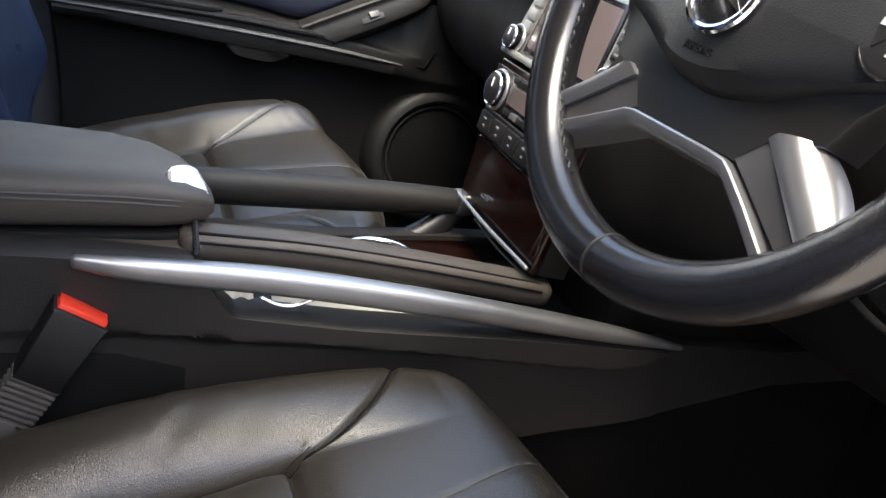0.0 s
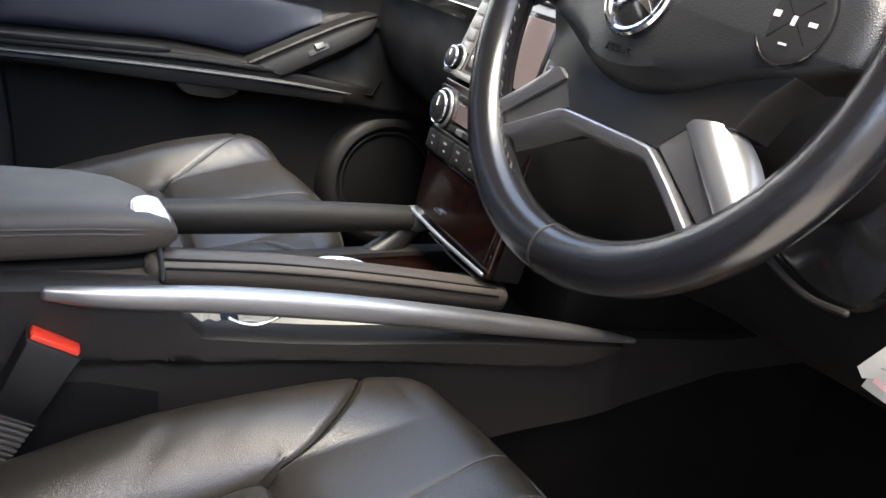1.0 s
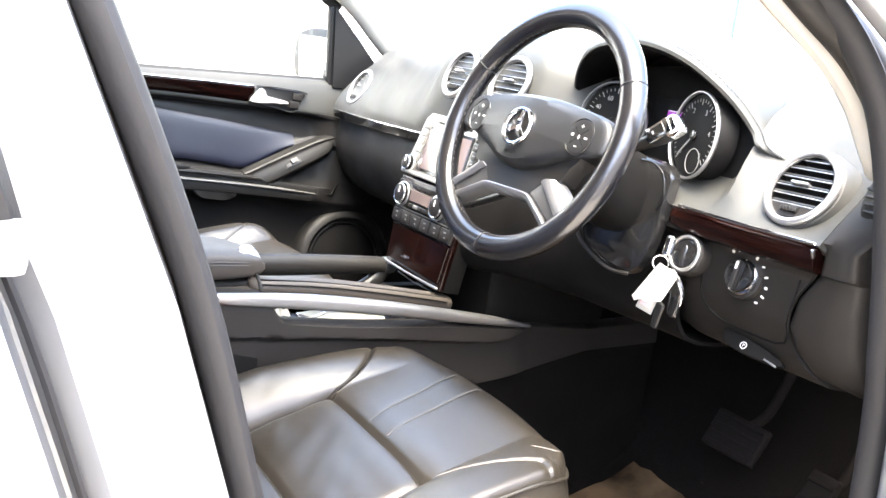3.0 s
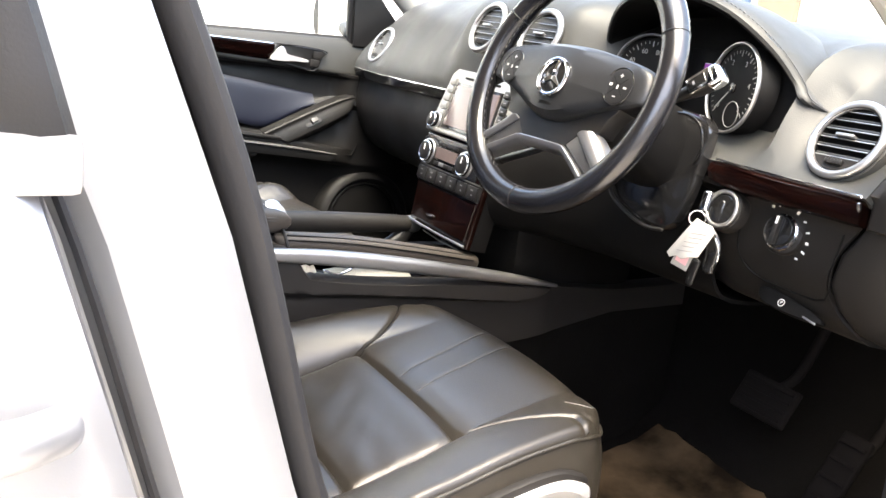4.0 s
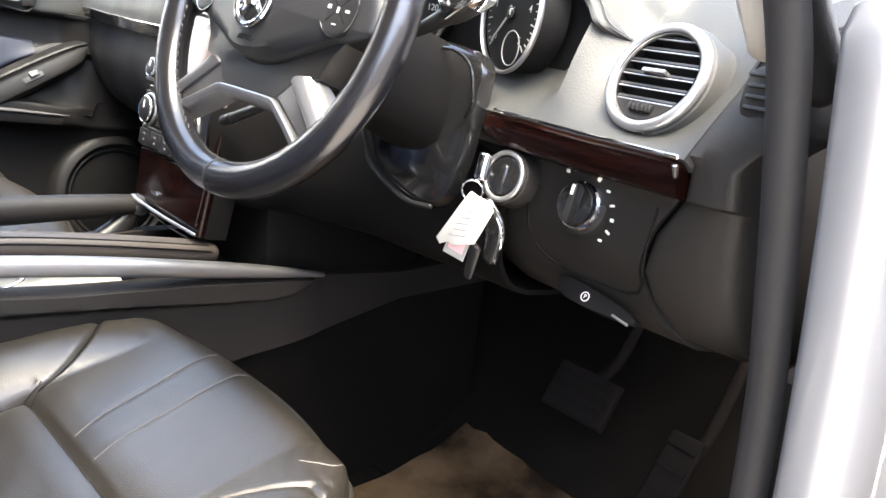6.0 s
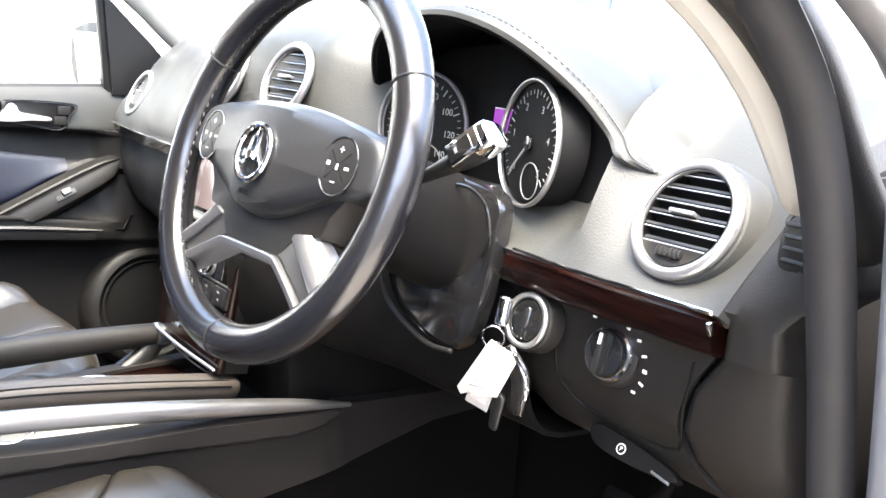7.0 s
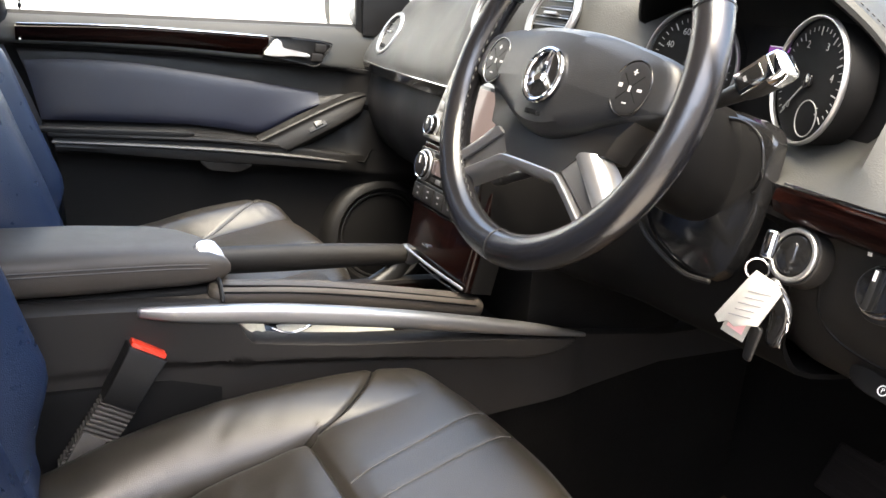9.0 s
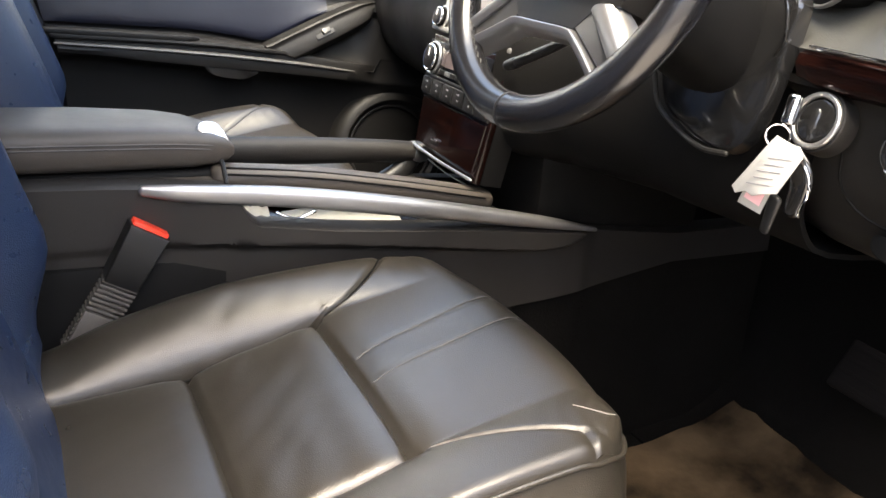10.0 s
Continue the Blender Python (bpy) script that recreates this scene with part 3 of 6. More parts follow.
for k in range(6):
    part("switch", box((0.033, 0.024, 0.005), sm @ pose(-0.095 + 0.0368 * k, 0.103, 0.005), 0.002), BLACK, stack)
    part("switch_symbol", box((0.007, 0.0022, 0.0008), sm @ pose(-0.095 + 0.0368 * k, 0.108, 0.0079), 0), PRINT, stack)
    part("switch_symbol", box((0.004, 0.0022, 0.0008), sm @ pose(-0.093 + 0.0368 * k, 0.099, 0.0079), 0), PRINT, stack)
part("climate_panel", plate([(-0.117, 0.122), (0.085, 0.122), (0.088, 0.172), (-0.120, 0.172)], 0.004, sm @ pose(0, 0, 0.004), 0.002), GLOSS_BLACK, stack)


def knob(m, r, parent, depth=0.016):
    k = part("knob", plate(circle(r, 32), depth, m @ pose(0, 0, depth), 0.003), BLACK, parent, "black knob with chrome edge")
    part("knob_ring", ring(r, 0.0018, m @ pose(0, 0, depth * 0.8), 36, 8), CHROME, k)
    part("knob_base", ring(r + 0.004, 0.0025, m @ pose(0, 0, 0.002), 36, 8), SILVER, k)
    part("knob_mark", box((0.002, r * 0.6, 0.001), m @ pose(0, r * 0.4, depth + 0.0005), 0), MARK, k)
    for i in range(20):
        a = 2 * math.pi * i / 20
        part("knurl", box((0.0025, 0.002, depth * 0.6), m @ pose(r * math.cos(a), r * math.sin(a), depth * 0.5, 0, 0, math.degrees(a)), 0), SATIN_BLACK, k)
    return k


knob(sm @ pose(-0.094, 0.145, 0.004), 0.019, stack, 0.011)
knob(sm @ pose(0.043, 0.145, 0.004), 0.019, stack, 0.011)
part("climate_display", plate([(-0.062, 0.138), (0.012, 0.138), (0.012, 0.160), (-0.062, 0.160)], 0.003, sm @ pose(0, 0, 0.0075), 0.001), SCREEN, stack)
for k in range(4):
    part("climate_button", box((0.016, 0.007, 0.004), sm @ pose(-0.052 + 0.018 * k, 0.129, 0.006), 0.001), SILVER if k == 1 else BLACK, stack)
    part("climate_button", box((0.016, 0.007, 0.004), sm @ pose(-0.052 + 0.018 * k, 0.167, 0.006), 0.001), BLACK, stack)

head = thing("head_unit", "grey framed radio and screen unit in the dashboard", "car radio")
hm = frame_at((-0.030, 0.117, 0.534), (1, 0, 0), (0, 0.037, 0.122))
part("frame", plate([(-0.130, 0.0), (0.125, 0.0), (0.112, 0.118), (0.098, 0.130), (-0.098, 0.130), (-0.112, 0.118)], 0.06, hm, 0.005), RADIO, head, "satin grey radio frame")
part("screen_bezel", plate([(-0.084, 0.012), (0.082, 0.012), (0.078, 0.104), (-0.080, 0.104)], 0.004, hm @ pose(0, 0, 0.002), 0.002), GLOSS_BLACK, head)
part("screen", plate([(-0.076, 0.018), (0.076, 0.018), (0.072, 0.098), (-0.073, 0.098)], 0.003, hm @ pose(0, 0, 0.0035), 0.001), SCREEN, head, "dark brown unlit screen")
part("disc_slot", box((0.12, 0.004, 0.002), hm @ pose(0, 0.115, 0.0005), 0.001), SATIN_BLACK, head)
part("base_ledge", box((0.25, 0.008, 0.012), hm @ pose(-0.002, 0.004, 0.001), 0.003), RADIO, head)
for k in range(5):
    part("button", box((0.020, 0.014, 0.005), hm @ pose(-0.099 + 0.0015 * k, 0.038 + 0.0165 * k, 0.0015), 0.002), RADIO, head)
    if k > 0:
        part("key", box((0.020, 0.013, 0.005), hm @ pose(0.099 - 0.0015 * k, 0.040 + 0.0155 * k, 0.0015), 0.002), BLACK, head)
        part("key_mark", box((0.007, 0.002, 0.0006), hm @ pose(0.099 - 0.0015 * k, 0.040 + 0.0155 * k, 0.0043), 0), PRINT, head)
knob(hm @ pose(-0.108, 0.020, 0.001), 0.013, head, 0.014)
knob(hm @ pose(0.102, 0.026, 0.001), 0.013, head, 0.010)

# ---- steering wheel ----
WC = Vector((0.400, 0.0, 0.694))
TAU, TURN = radians(20.5), radians(3.0)
WR = Vector((math.cos(TURN), math.sin(TURN), 0))
WU = Vector((-math.sin(TURN) * math.sin(TAU), math.cos(TURN) * math.sin(TAU), math.cos(TAU)))
WN = WR.cross(WU)
wm = frame_at(WC, WR, WU)
RIM = 0.1742
wheel = thing("steering_wheel", "black leather four-spoke steering wheel with silver spokes", "steering wheel")
part("rim", ring(RIM, 0.0178, wm, 96, 18, 0.95), RIM_LEATHER, wheel, "smooth black leather wheel rim")
for a in (271, 28, 152):
    c = wm @ pose(0, 0, 0, 0, 0, a) @ pose(RIM, 0, 0, 90, 0, 0)
    part("rim_seam", ring(0.0172, 0.0010, c, 28, 6), THREAD_BLACK, wheel)
bm = bmesh.new()
for k in range(70):
    a = lerp(112, 245, k / 69)
    c = wm @ pose(0, 0, 0.004, 0, 0, a) @ pose(RIM - 0.0172, 0, 0, 0, 35, 32 if k % 2 else -32)
    bmesh.ops.create_cube(bm, size=1, matrix=c @ Matrix.Diagonal((0.0014, 0.0060, 0.0012, 1)))
part("rim_stitching", bm, THREAD_BLACK, wheel, "glossy black cross stitching inside the rim")
# airbag cover: flat wings with a rounded shield in the middle
pad = [(0.0, 0.0505), (0.045, 0.0490), (0.095, 0.0425), (0.132, 0.0360), (0.149, 0.0270), (0.156, 0.0080), (0.155, -0.0100), (0.146, -0.0150), (0.113, -0.0235), (0.080, -0.0350), (0.050, -0.0480), (0.024, -0.0565), (0.0, -0.0590)]
pad += [(-x, y) for x, y in pad[-2:0:-1]]
shape = outline(pad, 5)
rings = [[wm @ Vector((x, y, -0.030)) for x, y in shape], [wm @ Vector((x, y, -0.004)) for x, y in shape]]
for k in (0.990, 0.972, 0.945, 0.90, 0.82, 0.70, 0.55, 0.40, 0.25, 0.12, 0.03):
    row = []
    for x, y in shape:
        px, py = x * k, (y + 0.006) * k - 0.006
        crown = 0.012 * math.exp(-(px / 0.070) ** 2) + 0.008 * (1 - k * k)
        row.append(wm @ Vector((px, py, -0.002 + 0.009 * min(1, (1 - k) / 0.055) ** 0.5 + crown * min(1, (1 - k) / 0.18))))
    rings.append(row)
part("hub_pad", loft(rings), PAD, wheel, "grey-black padded airbag cover")
for s in (-1, 1):
    pm = wm @ pose(s * 0.109, 0.003, 0.0125, 0, s * 4, 0)
    pod = part("button_pod", plate(circle(0.0225, 36, 1.0, 1.12), 0.006, pm, 0.002, 0.001), BLACK, wheel, "black oval button pod")
    part("pod_edge", ring(0.0222, 0.0008, pm @ Matrix.Diagonal((1.0, 1.12, 1, 1)), 36, 6), GLOSS_BLACK, pod)
    for dx, dy, w, h in ((0.0, 0.014, 0.0052, 0.0011), (0.0, 0.014, 0.0011, 0.0052), (0, -0.014, 0.0050, 0.0012), (0.012, -0.001, 0.0050, 0.0024), (-0.012, 0.001, 0.0044, 0.0036), (0.0, -0.001, 0.0028, 0.0052)):
        part("pod_symbol", box((w, h, 0.0008), pm @ pose(dx, dy, 0.0009), 0), SYMBOL, pod)
    part("pod_cross", box((0.0007, 0.034, 0.0006), pm @ pose(0, 0, 0.0007, 0, 0, 45), 0), SATIN_BLACK, pod)
    part("pod_cross", box((0.0007, 0.034, 0.0006), pm @ pose(0, 0, 0.0007, 0, 0, -45), 0), SATIN_BLACK, pod)
    part("wing_mark", box((0.0075, 0.0012, 0.0006), wm @ pose(s * 0.084, 0.030, 0.0105, 0, 0, -8 * s), 0), BLACK, wheel)
    # cover from the wing out to the rim
    rows = []
    for i in range(7):
        f = i / 6
        x = s * lerp(0.150, 0.166, f)
        rows.append([wm @ Vector((x, y, z)) for y, z in ((lerp(0.030, 0.040, f), -0.016), (lerp(0.024, 0.030, f), lerp(-0.004, 0.002, f)), (0.008, lerp(-0.001, 0.003, f)), (lerp(-0.010, -0.014, f), lerp(-0.003, 0.002, f)), (lerp(-0.016, -0.024, f), -0.016))])
    part("wing_joint", skin([smooth_line(r, 3) for r in rows], 0.004, WN), PAD, wheel, "grey joint between pad and rim")
    near = 0.0 if s > 0 else 0.006
    # arm of the lower spoke: dark filling, silver facet sloping back to the outside
    low = [(s * 0.046, -0.084), (s * 0.122, -0.126), (s * 0.129, -0.110), (s * 0.066, -0.068), (s * 0.050, -0.055)]
    part("lower_spoke", plate(low if s > 0 else low[::-1], 0.020, wm @ pose(0, 0, -0.001), 0.002), SPOKE_GREY, wheel, "dark satin grey spoke face")
    rows = []
    for i in range(15):
        f = i / 14
        a = Vector((s * lerp(0.0625, 0.1145, f), lerp(-0.0670, -0.1080, f), 0.0015))
        m_ = Vector((s * lerp(0.0690, 0.1185, f), lerp(-0.0625, -0.1035, f), 0.0045))
        far = Vector((s * (lerp(0.0900, 0.1275, f) - near), lerp(-0.0580, -0.0895, f) - near + 0.010 * f * (1 - f), -0.004 - 0.004 * math.sin(math.pi * f)))
        rows.append([wm @ p for p in (a + Vector((0, 0, -0.006)), a, a.lerp(m_, 0.6) + Vector((0, 0, 0.0006)), m_, *[m_.lerp(far, u) + Vector((0, 0, 0.0045 * math.sin(math.pi * u))) for u in (0.2, 0.4, 0.6, 0.8)], far, far + Vector((0, 0, -0.012)))])
    part("spoke_facet", skin(rows, 0.004, WN), SILVER, wheel, "bright satin silver spoke facet")
# silver band with a front face and a deep inner face round the lower opening
path = [(-0.126, -0.1265), (-0.088, -0.1070), (-0.0535, -0.0885), (-0.0460, -0.0868), (-0.030, -0.0865), (0.0, -0.0865), (0.030, -0.0865), (0.0440, -0.0872), (0.0525, -0.0910), (0.074, -0.1030), (0.104, -0.1215), (0.112, -0.1270)]
rings = []
for i, (x, y) in enumerate(path):
    xa, ya = path[max(i - 1, 0)]
    xb, yb = path[min(i + 1, len(path) - 1)]
    n = Vector((yb - ya, -(xb - xa))).normalized()
    rings.append([wm @ Vector((x + n.x * o, y + n.y * o, z)) for o, z in ((-0.0012, -0.004), (0.0, 0.0024), (0.0012, 0.0032), (0.0062, 0.0022), (0.0078, 0.0006), (0.0100, -0.010), (0.0110, -0.024), (0.0, -0.024))])
part("spoke_band", loft(rings), SILVER, wheel, "satin silver band round the lower opening")
mid = [(-0.120, -0.018), (0.120, -0.018), (0.102, -0.040), (0.096, -0.059), (0.066, -0.066), (0.047, -0.0862), (-0.047, -0.0862), (-0.066, -0.066), (-0.096, -0.059), (-0.102, -0.040)]
part("hub_lower", plate(mid, 0.03, wm @ pose(0, 0, -0.0005), 0.003), GLOSS_PAD, wheel, "smooth black hub below the pad")
em = wm @ pose(0.002, -0.005, 0.0272)
emblem = part("emblem", plate(circle(0.0255, 40), 0.004, em, 0.002), GLOSS_BLACK, wheel, "round chrome badge")
part("emblem_ring", ring(0.0255, 0.0028, em @ pose(0, 0, 0.001), 48, 8), CHROME, emblem)
for a in (90, 210, 330):
    part("emblem_arm", plate([(0.0, -0.0042), (0.024, -0.0006), (0.024, 0.0006), (0.0, 0.0042)], 0.003, em @ pose(0, 0, 0.0022, 0, 0, a), 0.0008), CHROME, emblem)
letters("AIRBAG", 0.0072, wm @ pose(0.002, -0.041, 0.0236, 11, 0, 0), BLACK, wheel, "raised_word", 0.0006)

# ---- steering column and stalks ----
column = thing("steering_column", "black plastic steering column shroud behind the wheel", "steering column")
rings = []
for h, w, hi, drop in ((-0.015, 0.040, 0.036, 0), (-0.035, 0.055, 0.050, 0.004), (-0.08, 0.062, 0.056, 0.008), (-0.15, 0.066, 0.060, 0.012), (-0.24, 0.070, 0.066, 0.016)):
    rings.append([wm @ Vector((w * math.copysign(abs(c) ** 0.7, c), hi * math.copysign(abs(s) ** 0.7, s) - drop, h)) for c, s in ((math.cos(2 * math.pi * k / 28), math.sin(2 * math.pi * k / 28)) for k in range(28))])
part("shroud", loft(rings), SATIN_BLACK, column)
lip_line = [(0.412, 0.176, 0.657), (0.440, 0.174, 0.663), (0.472, 0.172, 0.664), (0.496, 0.172, 0.650), (0.502, 0.174, 0.618), (0.490, 0.177, 0.598)]
part("surround_lip", tube(lip_line, 0.0018, 0.0022, 10), GLOSS_BLACK, column, "glossy rounded lip of the column surround")
collar = [(-0.058, -0.12), (-0.018, -0.138), (0.025, -0.148), (0.062, -0.146), (0.084, -0.110), (0.092, -0.02), (0.088, 0.013), (0.065, 0.025), (0.01, 0.03), (-0.06, 0.02), (-0.088, -0.02), (-0.082, -0.08)]
cm = frame_at((0.405, 0.188, 0.640), (1, 0, 0), (0, 0.16, 0.98))
part("column_surround", plate(outline(collar, 4), 0.02, cm, 0.010), GLOSS_BLACK, column, "glossy black surround of the column")
part("surround_edge", tube([cm @ Vector((*p, 0.003)) for p in ((-0.080, -0.09), (-0.058, -0.122), (-0.018, -0.140), (0.025, -0.150), (0.062, -0.147))], 0.003, seg=8), PANEL, column)
selector = thing("gear_selector_stalk", "black stalk with chrome gear selector head", "gear selector")
part("stem", tube([(0.43, 0.088, 0.662), (0.480, 0.094, 0.678), (0.520, 0.100, 0.697), (0.535, 0.104, 0.706)], [0.006, 0.006, 0.009, 0.011], [0.005, 0.005, 0.008, 0.010]), BLACK, selector)
hm2 = frame_at((0.549, 0.108, 0.717), (0.74, 0.24, 0.62), (-0.55, 0.1, 0.8))


def head_ring(x, w, h, n=24):
    """A rounded rectangle across the selector's axis."""
    pts = []
    for k in range(n):
        a = 2 * math.pi * (k + 0.5) / n
        c, d = math.cos(a), math.sin(a)
        pts.append(hm2 @ Vector((x, w * math.copysign(abs(c) ** 0.5, c), h * math.copysign(abs(d) ** 0.5, d))))
    return pts


part("head", loft([head_ring(*r) for r in ((-0.024, 0.008, 0.009), (-0.012, 0.011, 0.012), (0.002, 0.0125, 0.0135), (0.008, 0.0128, 0.0138))]), BLACK, selector, "black selector grip")
part("head_cap", loft([head_ring(*r) for r in ((0.006, 0.0132, 0.0142), (0.018, 0.0138, 0.0148), (0.023, 0.0130, 0.0140), (0.025, 0.0105, 0.0115))]), CHROME, selector, "polished chrome selector cap")
part("head_frame", box((0.036, 0.021, 0.004), hm2 @ pose(-0.002, 0, 0.0140), 0.003), CHROME, selector)
part("head_inset", box((0.026, 0.014, 0.003), hm2 @ pose(-0.005, 0, 0.0155), 0.002), GLOSS_BLACK, selector)
part("head_mark", box((0.003, 0.005, 0.0006), hm2 @ pose(-0.009, 0, 0.0171), 0), PRINT, selector)
cruise = thing("control_stalk", "slim black control stalk behind the steering wheel", "control stalk")
part("stem", tube([(0.35, 0.09, 0.625), (0.25, 0.095, 0.575), (0.135, 0.102, 0.532)], [0.006, 0.006, 0.007]), BLACK, cruise)
part("tip", tube([(0.130, 0.102, 0.530), (0.108, 0.103, 0.523)], [0.008, 0.007]), BLACK, cruise)

# ---- switches on the lower panel ----
ign = thing("ignition_switch", "round ignition switch with satin ring and key", "ignition switch")
im = frame_at((0.543, 0.196, 0.5445), (1, 0, 0), (0, 0.30, 0.95))
part("base", plate(circle(0.030, 40), 0.02, im @ pose(0, 0, 0.002), 0.003), PANEL, ign)
part("ring", ring(0.0250, 0.0030, im @ pose(0, 0, 0.005), 44, 10), SILVER, ign, "satin silver ring")
part("barrel", plate(circle(0.021, 36), 0.012, im @ pose(0, 0, 0.006), 0.003), GLOSS_BLACK, ign)
keys = thing("key_bunch", "chrome key bow with split ring, paper tags and fob", "keys")
part("key_bow", box((0.013, 0.030, 0.011), im @ pose(-0.016, 0.002, 0.022, 0, 20, 6), 0.005, 3), CHROME, keys, "polished key bow")
k0 = im @ Vector((-0.016, -0.016, 0.024))
part("split_ring", ring(0.011, 0.0011, frame_at(k0 + Vector((0, -0.004, -0.008)), (0.8, 0.6, 0), (0, 0, 1)), 30, 6), CHROME, keys)
part("split_ring", ring(0.008, 0.0010, frame_at(k0 + Vector((0.003, -0.004, -0.020)), (0.2, 0.9, 0), (0, 0, 1)), 30, 6), CHROME, keys)
tm = frame_at((0.539, 0.152, 0.528), (1, 0.05, 0), (0, 0.12, 1)) @ Matrix.Scale(0.92, 4)
tag = part("paper_tag", plate([(-0.041, -0.060), (-0.034, -0.066), (-0.022, -0.060), (-0.012, -0.063), (0.004, -0.056), (0.018, -0.052), (0.036, -0.010), (0.028, -0.001), (0.012, 0.001), (-0.002, 0.004), (-0.008, -0.004)], 0.0010, tm, 0.0004), WHITE, keys, "white paper key tag with handwriting")
for k in range(5):
    part("tag_line", box((0.030 - 0.005 * (k % 2), 0.0009, 0.0003), tm @ pose(0.010 - 0.0045 * k, -0.018 - 0.0078 * k, 0.0003, 0, 0, 9), 0), PRINT, tag)
tm2 = frame_at((0.520, 0.160, 0.474), (0.88, 0.30, -0.30), (0.34, 0.0, 0.92))
part("paper_tag", plate([(-0.013, -0.024), (0.013, -0.022), (0.013, 0.026), (-0.013, 0.026)], 0.0012, tm2, 0.0004), WHITE, keys, "second white tag with pink print")
part("tag_print", box((0.018, 0.014, 0.0004), tm2 @ pose(0, -0.008, 0.0003), 0), PINK, keys)
fob = [k0 + Vector(p) for p in ((0.012, 0.006, -0.020), (0.026, 0.010, -0.045), (0.022, 0.010, -0.078))]
part("fob", tube(fob, [0.010, 0.014, 0.009], [0.006, 0.007, 0.005], up=(0, 1, 0)), GLOSS_BLACK, keys, "black oval fob")
part("fob_edge", tube([p + Vector((0.013, -0.003, 0)) for p in fob], 0.0018, seg=8), CHROME, keys)
part("key_blade", tube([k0 + Vector((0.004, 0.006, -0.070)), k0 + Vector((-0.002, 0.006, -0.105))], [0.008, 0.006], [0.004, 0.003], up=(0, 1, 0)), BLACK, keys)

lamp = thing("light_switch", "rotary headlamp switch in a black panel with white symbols", "light switch")
lm = frame_at((0.629, 0.220, 0.534), (1, 0.03, 0), (0, 0.26, 0.96))
face = [(-0.070, 0.036), (-0.077, -0.012), (-0.076, -0.055), (-0.050, -0.078), (0.008, -0.082), (0.066, -0.074), (0.080, -0.02), (0.085, 0.036), (0.02, 0.042)]
groove = [lower_face(0.629 + x, 0.534 + z) + Vector((0, -0.0004, 0)) for x, z in outline(face, 3) if z < 0.03]
part("panel_groove", tube(groove, 0.0016, seg=6, steps=1), SATIN_BLACK, lamp, "thin groove round the switch panel")
part("bezel", plate(circle(0.030, 36), 0.012, lm @ pose(0, 0, 0.003), 0.003), PANEL, lamp)
part("knob", plate(circle(0.022, 36), 0.016, lm @ pose(0, 0, 0.016), 0.003), GLOSS_BLACK, lamp, "gloss black rotary knob")
part("knob_ring", ring(0.0225, 0.003, lm @ pose(0, 0, 0.006), 40, 8), CHROME, lamp)
part("knob_grip", box((0.008, 0.040, 0.010), lm @ pose(0, 0, 0.019, 0, 0, 0), 0.003), BLACK, lamp)
part("knob_mark", box((0.003, 0.010, 0.001), lm @ pose(0, 0.013, 0.0245), 0), MARK, lamp)
for k in range(9):
    a = radians(125 - 22 * k)
    spot = lower_face(0.629 + 0.038 * math.cos(a), 0.534 + 0.038 * math.sin(a)) + Vector((0, -0.0012, 0))
    part("symbol", box((0.0052 if k % 2 else 0.0040, 0.0022 if k % 3 else 0.0034, 0.0012), frame_at(spot, (1, 0, 0), (0, -0.15, 1)) @ pose(0, 0, 0, 0, 0, math.degrees(a) if k % 2 else 0), 0), MARK, lamp)
brake = thing("parking_brake_release", "black parking brake release handle with white round symbol", "brake release")
bmx = frame_at((0.637, 0.250, 0.431), (1, 0.05, 0.02), (0, 0.45, 0.89))
part("handle", plate(outline([(-0.045, 0.014), (0.0, 0.011), (0.050, 0.000), (0.056, -0.010), (0.0, -0.011), (-0.040, -0.004)], 4), 0.012, bmx @ pose(0, 0, 0.006), 0.004), SATIN_BLACK, brake)
part("symbol_ring", ring(0.0048, 0.0006, bmx @ pose(-0.006, 0.0, 0.0062), 24, 6), MARK, brake)
letters("P", 0.0065, bmx @ pose(-0.006, 0.0, 0.0062), MARK, brake, "symbol_letter")
# Silver bar modelled for the highlight on the handle's edge.
part("edge_glint", box((0.022, 0.003, 0.003), bmx @ pose(0.042, -0.010, 0.005, 0, 0, -12), 0.001), SILVER, brake)

# ---- seats ----
# Seat space: x across from the seat's middle (inboard is -), y forward, z up, as on the driver's side.
HALF = 0.245


def cushion_base(y):
    return curve(y, [-0.52, -0.42, -0.34, -0.25, -0.19, -0.10, -0.04, 0.0], [0.180, 0.190, 0.200, 0.226, 0.247, 0.270, 0.284, 0.279])


def crest_inner(y):
    return curve(y, [-0.53, -0.47, -0.41, -0.31, -0.20, -0.10, 0.0], [0.192, 0.210, 0.234, 0.262, 0.278, 0.284, 0.280])


def crest_outer(y):
    return curve(y, [-0.53, -0.45, -0.37, -0.31, -0.25, -0.18, -0.12, -0.06, 0.0], [0.200, 0.211, 0.222, 0.235, 0.250, 0.269, 0.280, 0.286, 0.281])


SEAM_Y = [-0.338, -0.190]
FRONT_SEAMS = [(-0.030, -0.078), (0.023, -0.018)]
INNER = 0.149


def puff(t, p=4):
    return 1 - abs(2 * t - 1) ** p


def cut_line(x):
    """Where the side bolsters end towards the front."""
    t = min(1.0, max(0.0, (abs(x) - INNER) / (HALF - INNER)))
    if x < 0:
        return -0.187 + 0.115 * t ** 0.45
    return -0.190 + 0.128 * min(1.0, t / 0.7) ** 0.7


def half_width(y):
    """Half the cushion's width, with rounded front corners."""
    t = max(0.0, (y + 0.075) / 0.075)
    return HALF - 0.066 * (1 - math.sqrt(max(0.0, 1 - min(1, t) ** 2)))


